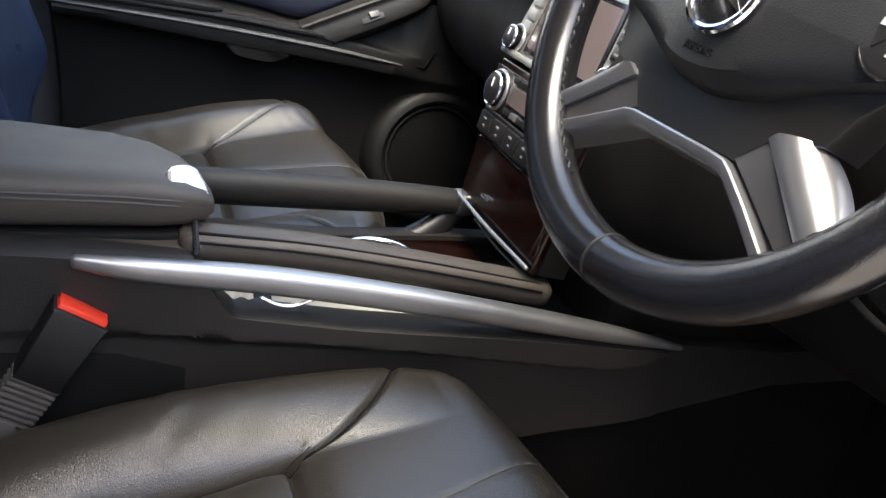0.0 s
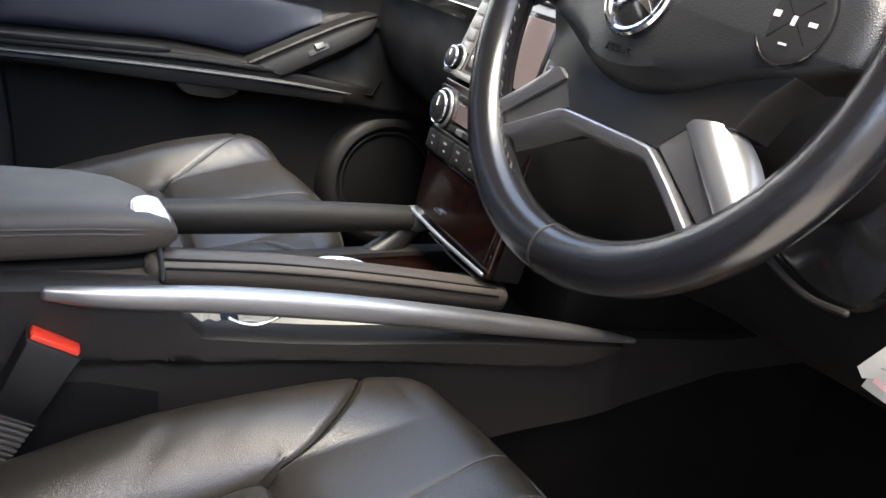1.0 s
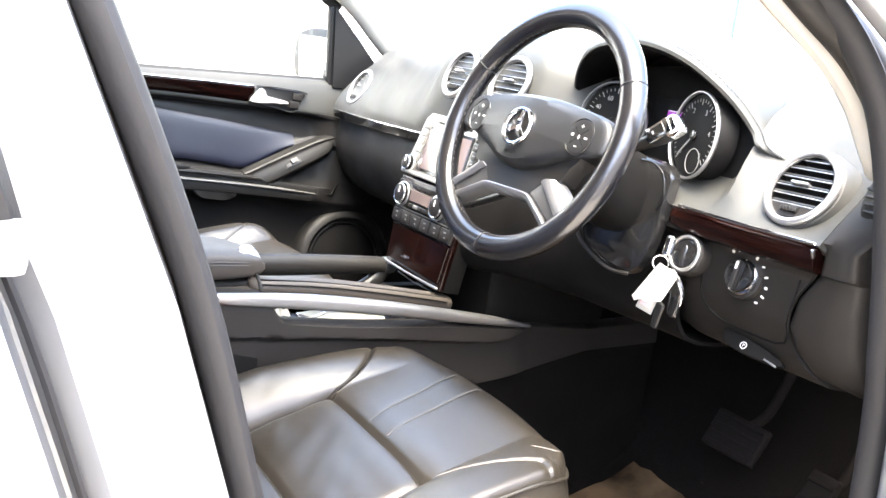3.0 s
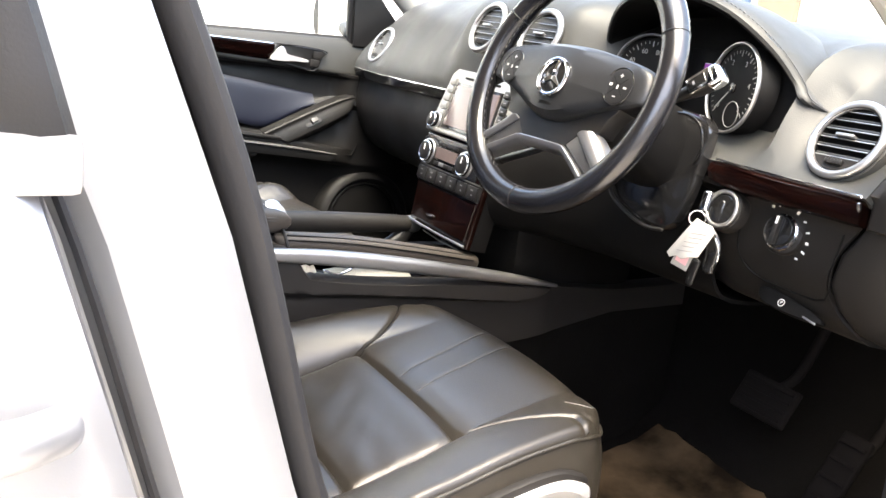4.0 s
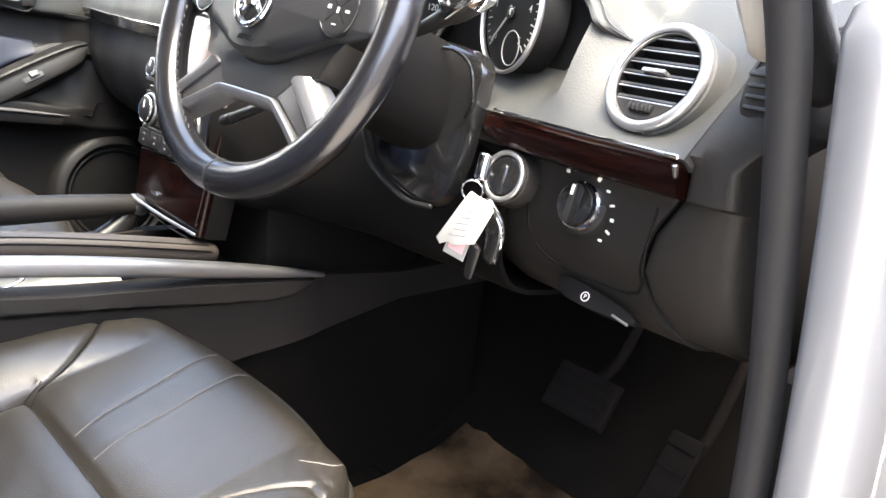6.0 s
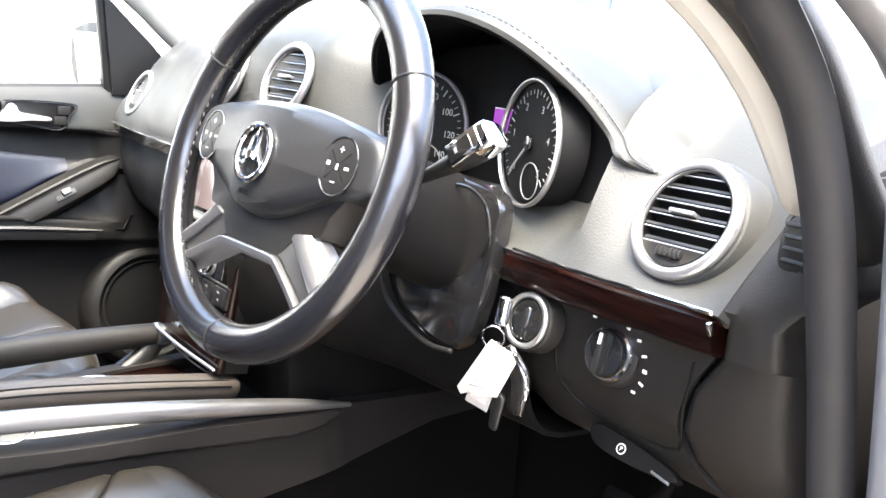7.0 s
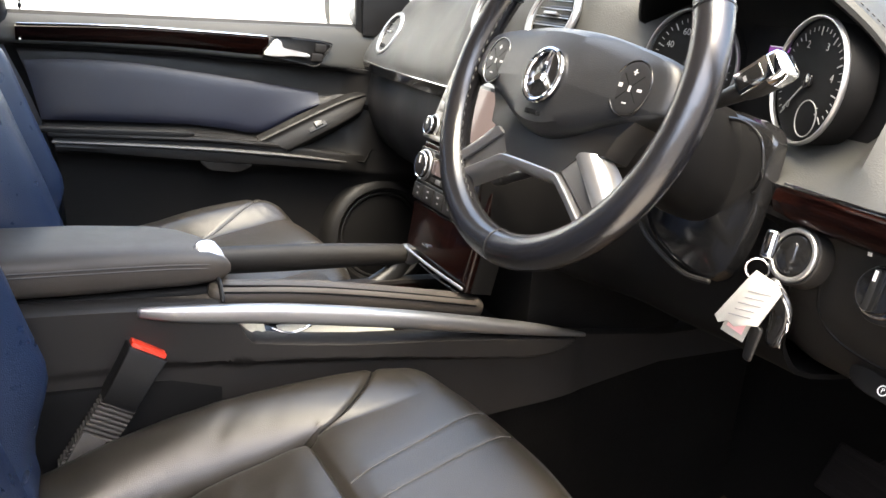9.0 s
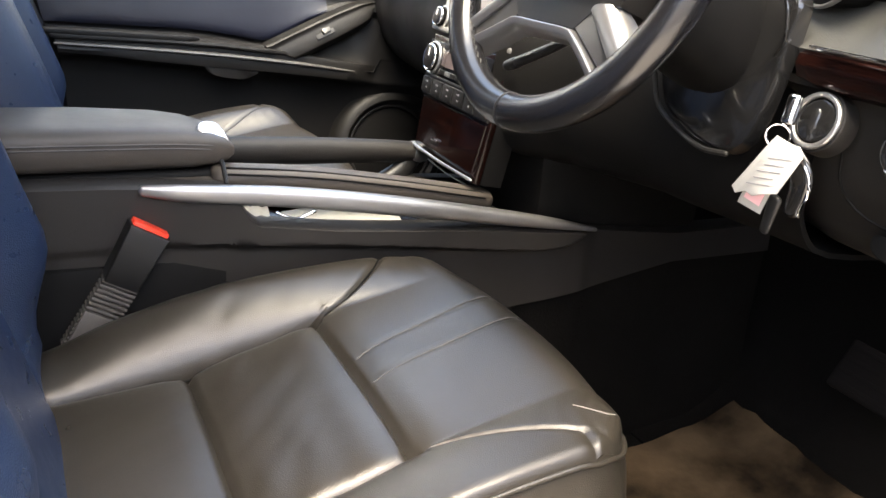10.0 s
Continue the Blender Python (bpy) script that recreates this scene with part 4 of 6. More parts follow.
def cushion_top(x, y):
    ax = abs(x)
    z = cushion_base(y)
    t = min(1.0, max(0.0, (ax - INNER) / (HALF - INNER)))
    cut = cut_line(x)
    if x < 0:
        z += max(0.0, crest_inner(y) - z) * math.sin(min(1, t / 0.72) * math.pi / 2) ** 0.78
        r = 0.026
    else:
        z += max(0.0, crest_outer(y) - z) * t ** 0.7 + 0.004 * math.sin(math.pi * t)
        r = 0.012
    if y < -0.18:
        z -= 0.006 * math.exp(-((ax - INNER) / 0.0025) ** 2) + 0.004 * math.exp(-((ax - INNER) / 0.009) ** 2)
    if ax > INNER:
        z -= 0.0045 * math.exp(-((y - cut) / 0.005) ** 2) * (1 if x < 0 else 0.7)
    else:
        z += 0.006 * puff((x + INNER) / (2 * INNER)) * interp(y, [-0.2, -0.05], [1, 0.3])
        for s in SEAM_Y:
            z -= 0.008 * math.exp(-((y - s) / 0.004) ** 2) + 0.006 * math.exp(-((y - s) / 0.020) ** 2)
    for x0, x1 in FRONT_SEAMS:
        c = lerp(x0, x1, min(1, max(0, (y + 0.185) / 0.185)))
        z -= 0.0016 * math.exp(-((x - c) / 0.0030) ** 2) * interp(y, [-0.19, -0.17], [0, 1])
    d = min(half_width(y) - ax, -y * 0.9 + 0.002) if y > -0.075 else HALF - ax
    r = max(r, interp(y, [-0.09, -0.01], [0.0, 0.030]))
    d = max(0.0, d)
    if d < r:
        z -= 0.75 * (r - math.sqrt(max(0.0, r * r - (r - d) ** 2)))
    if x > 0.08:
        for k in range(4):
            bow = y + 0.050 + 0.016 * k - 9.0 * (x - 0.215 + 0.01 * k) ** 2 * (1 if x < 0.215 else 4)
            z -= (0.0007 - 0.0001 * k) * math.exp(-(bow / 0.0042) ** 2) * interp(x, [0.10, 0.19], [0, 1])
    wr = noise.noise(Vector((x * 12, y * 8, 3.1))) * (0.0009 if ax < INNER else 0.0004) + noise.noise(Vector((x * 40 + y * 22, y * 14, 7.7))) * 0.0002
    wr += 0.0020 * noise.noise(Vector((x * 9 - y * 16, x * 26 + y * 30, 1.7))) * math.exp(-((y + 0.29) / 0.05) ** 2)
    return z + wr


def cushion_point(x, y):
    """x as a share of the half width."""
    w = half_width(y)
    out = 0.024 * (1 - x * x) * interp(y, [-0.14, 0.0], [0, 1])
    return Vector((x * w, y + out, cushion_top(x * w, y)))


def seat(label, mirror, place, switches, back_y, rise=0.0):
    s = -1 if mirror else 1
    st = thing("car_seat", label, "car seat", "front seats")

    def put(p):
        t = min(1.0, max(0.0, (p.x - INNER) / 0.06))
        up = rise * t * t * (3 - 2 * t) * interp(p.y, [-0.48, -0.30, -0.05, 0.02], [0.3, 1, 1, 0.2])
        return Vector((place[0] + s * p.x, place[1] + p.y, place[2] + p.z + up))

    def piece(name, x0, x1, y0, y1, nx, ny, lab=""):
        """x in metres; y0 and y1 are functions of x."""
        rows = []
        for k in range(ny + 1):
            row = []
            for i in range(nx + 1):
                x = lerp(x0, x1, i / nx)
                y = lerp(y0(x), y1(x), k / ny)
                row.append(put(cushion_point(x / HALF, y)))
            rows.append(row)
        part(name, skin(rows, 0.010, (0, 0, 1)), LEATHER, st, lab)
    piece("cushion_panel", -INNER, INNER, lambda x: -0.53, lambda x: SEAM_Y[0], 84, 50, "soft black leather rear cushion panel")
    piece("cushion_panel", -INNER, INNER, lambda x: SEAM_Y[0], lambda x: SEAM_Y[1], 84, 50, "soft black leather middle cushion panel")
    piece("cushion_front", -HALF, HALF, lambda x: SEAM_Y[1] if abs(x) < INNER else cut_line(x), lambda x: 0.0, 130, 76, "creased black leather front cushion panel")
    piece("bolster", -HALF, -INNER, lambda x: -0.53, cut_line, 44, 90, "padded leather side bolster")
    piece("bolster", INNER, HALF, lambda x: -0.53, cut_line, 44, 90, "padded leather side bolster")
    # skirt round the cushion, with piping along its upper edge
    rim = [(-1, lerp(-0.53, -0.08, k / 24)) for k in range(25)]
    rim += [(-1, -0.075 + 0.075 * math.sin(a)) for a in (lerp(0.06, math.pi / 2 - 0.02, k / 12) for k in range(13))]
    rim += [(lerp(-1, 1, k / 24), 0.0) for k in range(1, 24)]
    rim += [(-x, y) for x, y in rim[24 + 13::-1]][0:38]
    edge, outs = [], []
    for x, y in rim:
        edge.append(cushion_point(x, y))
    for i, p in enumerate(edge):
        t = edge[min(i + 1, len(edge) - 1)] - edge[max(i - 1, 0)]
        t.z = 0
        outs.append(Vector((-t.y, t.x, 0)).normalized())
    if outs[5].x > 0:
        outs = [-o for o in outs]
    rows = []
    for p, o in zip(edge, outs):
        wr = 0.0012 * noise.noise(Vector((p.x * 20, p.y * 16, 1)))
        rows.append([put(Vector((p.x, p.y, lerp(p.z, 0.095, f))) + o * (out + wr)) for f, out in ((0, 0.0), (0.07, 0.004), (0.2, 0.009), (0.45, 0.013), (0.75, 0.009), (1.0, -0.004))])
    rows = [smooth_line(r, 3) for r in rows]
    part("side_cover", skin(rows, 0.006, (0, 1, 0)), LEATHER, st, "wrinkled leather side cover")
    line = [put(p + o * 0.003 + Vector((0, 0, -0.0035))) for p, o in zip(edge, outs)]
    part("piping", tube(line[::2] + [line[-1]], 0.0024, seg=8, steps=3), LEATHER, st, "leather piping round the cushion")
    for x0, x1 in FRONT_SEAMS:
        line = []
        for k in range(11):
            t = k / 10
            x, y = lerp(x0, x1, t), lerp(-0.180, -0.012, t)
            line.append(put(cushion_point(x / half_width(y), y) + Vector((0, 0, 0.0003))))
        part("seam", tube(line, 0.0010, seg=6, steps=2), STITCH, st, "stitched lengthwise seam")
    for line in ([(-INNER, lerp(-0.53, -0.187, k / 12)) for k in range(13)] + [(lerp(-INNER, -HALF, (k / 14) ** 2), cut_line(lerp(-INNER, -HALF, (k / 14) ** 2))) for k in range(1, 15)],
                 [(INNER, lerp(-0.53, -0.190, k / 12)) for k in range(13)]):
        pts = [put(cushion_point(x / half_width(y), y) + Vector((0, 0, 0.0006))) for x, y in line]
        part("seam", tube(pts, 0.0011, seg=6, steps=2), SATIN_BLACK, st, "tight bolster seam")
    if not mirror:
        stitch = [put(cushion_point(x / half_width(y), y) + Vector((0, 0, 0.0004))) for x, y in ((0.178, -0.052), (0.193, -0.040), (0.203, -0.028), (0.200, -0.014))]
        part("corner_stitch", tube(stitch, 0.0007, seg=6), STITCH_PALE, st, "pale stitching across the front corner")
    # seat base
    part("seat_base", box((0.44, 0.44, 0.12), pose(place[0], place[1] - 0.27, place[2] + 0.055), 0.02), SATIN_BLACK, st)
    part("seat_frame", box((0.45, 0.06, 0.10), pose(place[0], place[1] - 0.055, place[2] + 0.12, -12, 0, 0), 0.02), BLACK, st)
    for x in (-0.2, 0.2):
        part("seat_rail", box((0.04, 0.56, 0.03), pose(place[0] + x, place[1] - 0.25, place[2] - 0.06), 0.004), BLACK, st)
        for y in (-0.1, -0.42):
            part("rail_foot", box((0.05, 0.08, 0.07), pose(place[0] + x, place[1] + y, place[2] - 0.02), 0.006), BLACK, st)
    # backrest: middle panel and two bolsters, leaning back
    lean = radians(19 if mirror else 18)
    base = Vector((0, back_y, 0.17))

    def back_point(x, h, d):
        """x across, h up the backrest, d proud of it."""
        return put(base + Vector((x, -h * math.sin(lean) + d * math.cos(lean), h * math.cos(lean) + d * math.sin(lean))))

    def back_depth(x, h):
        ax = abs(x)
        bol = interp(h, [0, 0.07, 0.18, 0.4, 0.6], [-0.02, 0.012, 0.062, 0.060, 0.0]) * (1.0 if x < 0 else 1.15 if mirror else 0.55)
        d = bol * math.sin(min(1.0, max(0.0, (ax - 0.135) / 0.065)) * math.pi / 2) ** 1.2
        over = max(0.0, (ax - 0.195) / 0.075)
        d -= 0.085 * (1 - math.sqrt(max(0.0, 1 - min(1.0, over) ** 2)))
        d -= 0.008 * math.exp(-((ax - 0.135) / 0.008) ** 2)
        d += 0.006 * puff(min(1, (x + 0.135) / 0.27)) if ax < 0.135 else 0
        return d + 0.0015 * noise.noise(Vector((x * 15, h * 12, 5)))
    for name, x0, x1, nx in (("backrest_panel", -0.135, 0.135, 20), ("backrest_bolster", -0.27, -0.135, 36), ("backrest_bolster", 0.135, 0.27, 36)):
        rows = []
        for k in range(31):
            h = lerp(0.0, 0.60, k / 30)
            rows.append([back_point(lerp(x0, x1, i / nx), h, back_depth(lerp(x0, x1, i / nx), h)) for i in range(nx + 1)])
        part(name, skin(rows, 0.015, (0, 1, 0.3)), BLUE_REFLECT, st, "dark leather with a blue sky reflection in its colour")
    rows = []
    for k in range(13):
        h = lerp(-0.02, 0.60, k / 12)
        rows.append([back_point(x, h, d) for x, d in ((-0.268, -0.025), (-0.262, -0.09), (-0.2, -0.13), (0.2, -0.13), (0.262, -0.09), (0.268, -0.025))])
    part("backrest_shell", skin(rows, 0.01, (0, -1, 0)), BLUE_REFLECT, st)
    if switches:
        m = Matrix(((0, 0, 1, 0), (1, 0, 0, 0), (0, 1, 0, 0), (0, 0, 0, 1)))
        m = pose(place[0] + HALF + 0.022, place[1], place[2]) @ m
        shape = [(-0.075, 0.222), (-0.055, 0.205), (-0.060, 0.15), (-0.075, 0.105), (-0.13, 0.085), (-0.30, 0.070), (-0.47, 0.075), (-0.49, 0.11), (-0.42, 0.150), (-0.30, 0.190), (-0.17, 0.222), (-0.11, 0.230)]
        part("trim_surround", plate(outline([(a * 1.03 - 0.0, b * 1.03 + 0.004) for a, b in shape], 4), 0.03, m @ pose(0, 0, -0.004), 0.008), PANEL, st)
        part("switch_panel", plate(outline(shape, 4), 0.02, m, 0.008), BRIGHT, st, "bright satin rim of the seat switch panel")
        inner = [(lerp(a, -0.27, 0.065), lerp(b, 0.145, 0.13)) for a, b in shape]
        part("panel_face", plate(outline(inner, 4), 0.004, m @ pose(0, 0, 0.0012), 0.001), RADIO, st, "pale grey recessed switch field")
        c = m @ pose(-0.122, 0.178, 0.001)
        half = [(0.024 * math.cos(a), 0.024 * math.sin(a)) for a in (lerp(-0.35, math.pi + 0.35, k / 24) for k in range(25))]
        part("headrest_switch", plate(half, 0.004, c @ pose(0, 0, 0.004), 0.001), BLACK, st, "black half-round switch")
        part("switch_button", plate(circle(0.009, 20), 0.004, c @ pose(0, -0.002, 0.009), 0.001), GLOSS_BLACK, st)
        for a in (0, 90, 180):
            part("switch_mark", box((0.004, 0.003, 0.0006), c @ pose(0.017 * math.cos(radians(a)), 0.017 * math.sin(radians(a)), 0.0043), 0), MARK, st)
        part("backrest_switch", tube([m @ Vector(p) for p in ((-0.176, 0.190, 0.008), (-0.170, 0.170, 0.010), (-0.158, 0.150, 0.010))], [0.009, 0.010, 0.008], 0.006), BLACK, st, "black backrest lever")
        part("cushion_switch", tube([m @ Vector(p) for p in ((-0.160, 0.142, 0.009), (-0.135, 0.146, 0.010), (-0.108, 0.150, 0.009))], [0.008, 0.010, 0.008], 0.006), BLACK, st, "black cushion lever")
    return st


seat("driver's seat with creased black leather cushion and backrest coloured with a blue sky reflection", False, (0.372, 0.0, 0.0), True, -0.474)
seat("passenger seat with black leather cushion and backrest coloured with a blue sky reflection", True, (-0.372, 0.010, 0.017), False, -0.425, 0.020)

# ---- belt buckle ----
buckle = thing("belt_buckle", "black seat belt buckle with red release button on ribbed stalk", "seat belt buckle")
bm_top, bm_low = Vector((0.108, -0.357, 0.330)), Vector((0.108, -0.392, 0.267))
axis = (bm_top - bm_low).normalized()
bk = frame_at((bm_top + bm_low) / 2, (0, axis.z, -axis.y), axis)
hgt = (bm_top - bm_low).length
part("body", plate([(-0.021, -hgt / 2 - 0.004), (0.021, -hgt / 2 - 0.004), (0.025, hgt / 2), (-0.025, hgt / 2)], 0.030, bk @ pose(0, 0, 0.012), 0.004), BLACK, buckle)
part("release_button", box((0.044, 0.008, 0.020), bk @ pose(0, hgt / 2 + 0.001, -0.002), 0.002), RED, buckle, "bright red release button")
low_end = Vector((0.108, -0.445, 0.185))
d = (low_end - bm_low)
for k in range(16):
    p = bm_low + d * ((k + 0.5) / 16)
    fm = frame_at(p, (0, axis.z, -axis.y), -d)
    part("stalk_rib", box((0.044, d.length / 16 * 0.70, 0.022), fm, 0.002), WEB, buckle)
part("stalk_tab", box((0.030, 0.050, 0.006), frame_at(low_end + Vector((0.014, 0.012, 0.028)), (0, axis.z, -axis.y), -d), 0.002), WEB, buckle, "grey label tab at the stalk foot")
part("stalk_core", tube([bm_low, low_end], [0.016, 0.016], 0.008, up=(1, 0, 0)), PANEL, buckle)

# ---- centre console ----
console = thing("centre_console", "charcoal centre console with silver grab bars and wood tray", "centre console")
# Outer sides: a tall rear part under the armrest, then a ledge that stands proud below the grab bar.
CREASE = ([-0.62, -0.341, -0.215, -0.06, 0.035, 0.12, 0.19, 0.232, 0.255, 0.62], [0.300, 0.304, 0.297, 0.287, 0.279, 0.272, 0.270, 0.284, 0.312, 0.312])


def console_top(y):
    return lerp(curve(y, [-0.62, -0.40, -0.25], [0.384, 0.381, 0.374]), curve(y, [-0.25, -0.11, 0.037, 0.12, 0.20, 0.26, 0.42], [0.331, 0.316, 0.310, 0.305, 0.298, 0.292, 0.272]), interp(y, [-0.268, -0.226], [0, 1]))


def console_x(y, z):
    x = curve(y, [-0.62, -0.36, -0.1, 0.1, 0.25, 0.42], [0.088, 0.096, 0.112, 0.132, 0.142, 0.138])
    c = curve(y, *CREASE)
    proud = interp(y, [-0.40, -0.23, 0.245, 0.270], [0, 1, 1, 0])
    x += 0.010 * proud * interp(z - c, [-0.002, 0.003], [0.25, 1])
    x -= interp(y, [-0.25, 0.0, 0.18], [0.003, 0.006, 0.013]) * interp(z - c, [-0.006, 0.0], [1, 0])
    return x + 0.006 * interp(z, [0.12, 0.28], [1, 0]) * interp(y, [0.0, 0.2], [0, 1])


for s in (-1, 1):
    rows, carpet = [], []
    for k in range(249):
        y = lerp(-0.62, 0.62, k / 248)
        top, low = console_top(y), curve(y, [-0.62, 0.05, 0.12, 0.22, 0.30, 0.42], [0.02, 0.165, 0.178, 0.190, 0.204, 0.222])
        row = [Vector((s * (console_x(y, top) - 0.034), y, top + 0.001)), Vector((s * (console_x(y, top) - 0.007), y, top))]
        for i in range(64):
            z = lerp(top - 0.004, low, i / 63)
            row.append(Vector((s * console_x(y, z), y, z)))
        row.append(Vector((s * (console_x(y, low) - 0.010), y, low - 0.002)))
        rows.append(row)
        xo = console_x(y, low)
        carpet.append([Vector((s * x, y, z)) for x, z in ((xo - 0.006, low + 0.006), (xo - 0.010, lerp(low, -0.08, 0.5)), (xo - 0.004, -0.09))])
    part("side_panel", skin(rows, 0.006, (s, 0, 0)), CONSOLE, console, "charcoal moulded console side")
    part("tunnel_carpet", skin(carpet, 0.006, (s, 0, 0)), CARPET, console, "dark carpet below the console side")
# grab bar towards the driver, tapered at both ends
bar = [(0.100, -0.362, 0.3755), (0.105, -0.31, 0.3705), (0.108, -0.20, 0.361), (0.117, -0.08, 0.347), (0.128, 0.05, 0.328), (0.140, 0.17, 0.310), (0.148, 0.25, 0.296)]
part("grab_bar", tube(bar, [0.005, 0.009, 0.0125, 0.013, 0.013, 0.011, 0.003], [0.0065, 0.0105, 0.0125, 0.0125, 0.0115, 0.008, 0.003], 20, square=0.72), SILVER, console, "curved satin silver grab bar")
# leather rail beside the bar
part("leather_rail", tube([(0.058, -0.262, 0.376), (0.060, -0.15, 0.367), (0.062, -0.03, 0.349), (0.064, 0.105, 0.325)], 0.022, 0.016, 16, square=0.75), LEATHER_FINE, console, "padded leather rail")
part("rail_seam", tube([(0.072, -0.258, 0.3905), (0.074, -0.15, 0.3805), (0.076, -0.03, 0.3625), (0.078, 0.10, 0.339)], 0.0015, seg=6), SATIN_BLACK, console, "dark seam along the rail")
part("rail_seam", tube([(0.080, -0.258, 0.3845), (0.082, -0.15, 0.3745), (0.084, -0.03, 0.3565), (0.086, 0.10, 0.333)], 0.0013, seg=6), SATIN_BLACK, console)
part("rail_joint", tube([(0.086, -0.262, 0.376), (0.060, -0.262, 0.396), (0.034, -0.262, 0.378)], 0.003, seg=8), BLACK, console)
part("rear_rail", tube([(0.058, -0.62, 0.369), (0.058, -0.45, 0.367), (0.058, -0.27, 0.362)], 0.030, 0.015, 16, square=0.75), LEATHER_FINE, console)
# handle on the passenger side
part("grab_handle", tube([(-0.118, -0.25, 0.362), (-0.122, -0.10, 0.356), (-0.128, 0.03, 0.349), (-0.134, 0.092, 0.343)], [0.018, 0.018, 0.018, 0.018], [0.021, 0.021, 0.018, 0.016], 16), PANEL, console, "black padded grab handle")
part("handle_mount", tube([(-0.134, 0.088, 0.343), (-0.128, 0.060, 0.315), (-0.120, 0.020, 0.29)], [0.012, 0.014, 0.02], [0.016, 0.018, 0.022]), BLACK, console)
part("handle_collar", tube([(-0.133, 0.080, 0.344), (-0.1345, 0.093, 0.343)], 0.0195, 0.0175), SILVER, console)
# tray
part("tray", box((0.20, 0.36, 0.02), pose(-0.02, -0.08, 0.302, -4, 0, 0), 0.006), WOOD, console, "dark red wood tray between the rails")
part("tray_wall", box((0.030, 0.37, 0.03), pose(0.074, -0.08, 0.288, -4, 0, 0), 0.003), PANEL, console)
for x, y in ((-0.004, -0.163), (-0.022, -0.052)):
    z = 0.322 - (y + 0.05) * 0.05
    part("cup_holder", ring(0.043, 0.0042, pose(x, y, z), 48, 10), CHROME, console, "chrome cup holder ring")
    part("cup_well", loft([[Vector((x + rr * math.cos(a), y + rr * math.sin(a), z + dz)) for a in (2 * math.pi * k / 32 for k in range(32))] for rr, dz in ((0.042, 0.0), (0.041, -0.003), (0.02, -0.004), (0.001, -0.004))], caps=False), SATIN_BLACK, console)
part("tunnel", box((0.20, 0.95, 0.30), pose(0, -0.14, 0.135), 0.02), SATIN_BLACK, console)
papers = thing("folded_papers", "white folded papers lying in the console side pocket", "papers")
for pts, wide in (([(0.082, -0.240, 0.331), (0.081, -0.225, 0.330), (0.080, -0.206, 0.327)], 0.018), ([(0.078, -0.186, 0.318), (0.078, -0.12, 0.316), (0.080, -0.07, 0.313), (0.083, -0.024, 0.308)], 0.024)):
    rows = [[p + Vector((wide * u, 0, -0.010 * u + 0.0015 * math.sin(i * 1.3 + 2 * u))) for u in (0.8, 0.4, 0.0, -0.4, -0.8)] for i, p in enumerate(smooth_line(pts, 6))]
    part("sheet", skin(rows, 0.0012), WHITE, papers)
part("pocket_ring", tube([(0.098, -0.202, 0.337), (0.1, -0.188, 0.331), (0.1, -0.172, 0.329), (0.098, -0.152, 0.335)], 0.0018, seg=8), CHROME, console, "chrome ring edge in the side pocket")
clip_m = pose(0.088, 0.002, 0.306, 0, 0, 12)
part("paper_clip", box((0.012, 0.026, 0.006), clip_m, 0.002), SATIN_BLACK, papers)

# ---- armrest ----
armrest = thing("console_armrest", "grey-black padded leather armrest lid with chrome button", "armrest")


def arm_ring(y, w, z0, z1, cx):
    pts = []
    for k in range(28):
        a = 2 * math.pi * k / 28
        c, s = math.cos(a), math.sin(a)
        pts.append(Vector((cx + w * math.copysign(abs(c) ** 0.42, c), y, (z0 + z1) / 2 + (z1 - z0) / 2 * math.copysign(abs(s) ** 0.5, s))))
    return pts


LID = ((-0.68, -0.016, 0.080, 0.384, 0.440), (-0.55, -0.016, 0.080, 0.384, 0.441), (-0.42, -0.014, 0.079, 0.383, 0.440), (-0.33, -0.008, 0.072, 0.384, 0.437), (-0.295, 0.0, 0.064, 0.385, 0.434), (-0.270, 0.011, 0.051, 0.388, 0.429), (-0.253, 0.024, 0.035, 0.394, 0.421), (-0.244, 0.032, 0.018, 0.400, 0.412))
part("cushion", loft([arm_ring(y, w, z0, z1, cx) for y, cx, w, z0, z1 in LID]), LEATHER_FINE, armrest, "smooth grey-black leather lid")
for dz in (0.0, -0.005):
    line = [(cx + w * (1.002 if y < -0.28 else 0.97), y, lerp(z0, z1, 0.68) + dz) for y, cx, w, z0, z1 in LID[:-1]]
    part("seam", tube(line, 0.0011, seg=6), STITCH, armrest, "double seam round the lid")
part("lower_shell", loft([arm_ring(y, w * 0.94, 0.360, 0.388, cx) for y, cx, w in ((-0.68, -0.012, 0.076), (-0.40, -0.010, 0.076), (-0.30, 0.0, 0.066), (-0.262, 0.010, 0.050))]), SATIN_BLACK, armrest)
bmx = frame_at((0.044, -0.2665, 0.4245), (-0.45, 0.89, 0.0), (-0.62, -0.32, 0.72))
part("button", plate(outline([(-0.016, -0.019), (0.015, -0.019), (0.014, 0.017), (-0.015, 0.019)], 5), 0.010, bmx, 0.003, 0.002), BRIGHT, armrest, "polished chrome opening button")

# ---- far door ----
door = thing("passenger_door", "closed passenger door with wood strip and dark insert coloured with a blue reflection", "car door")
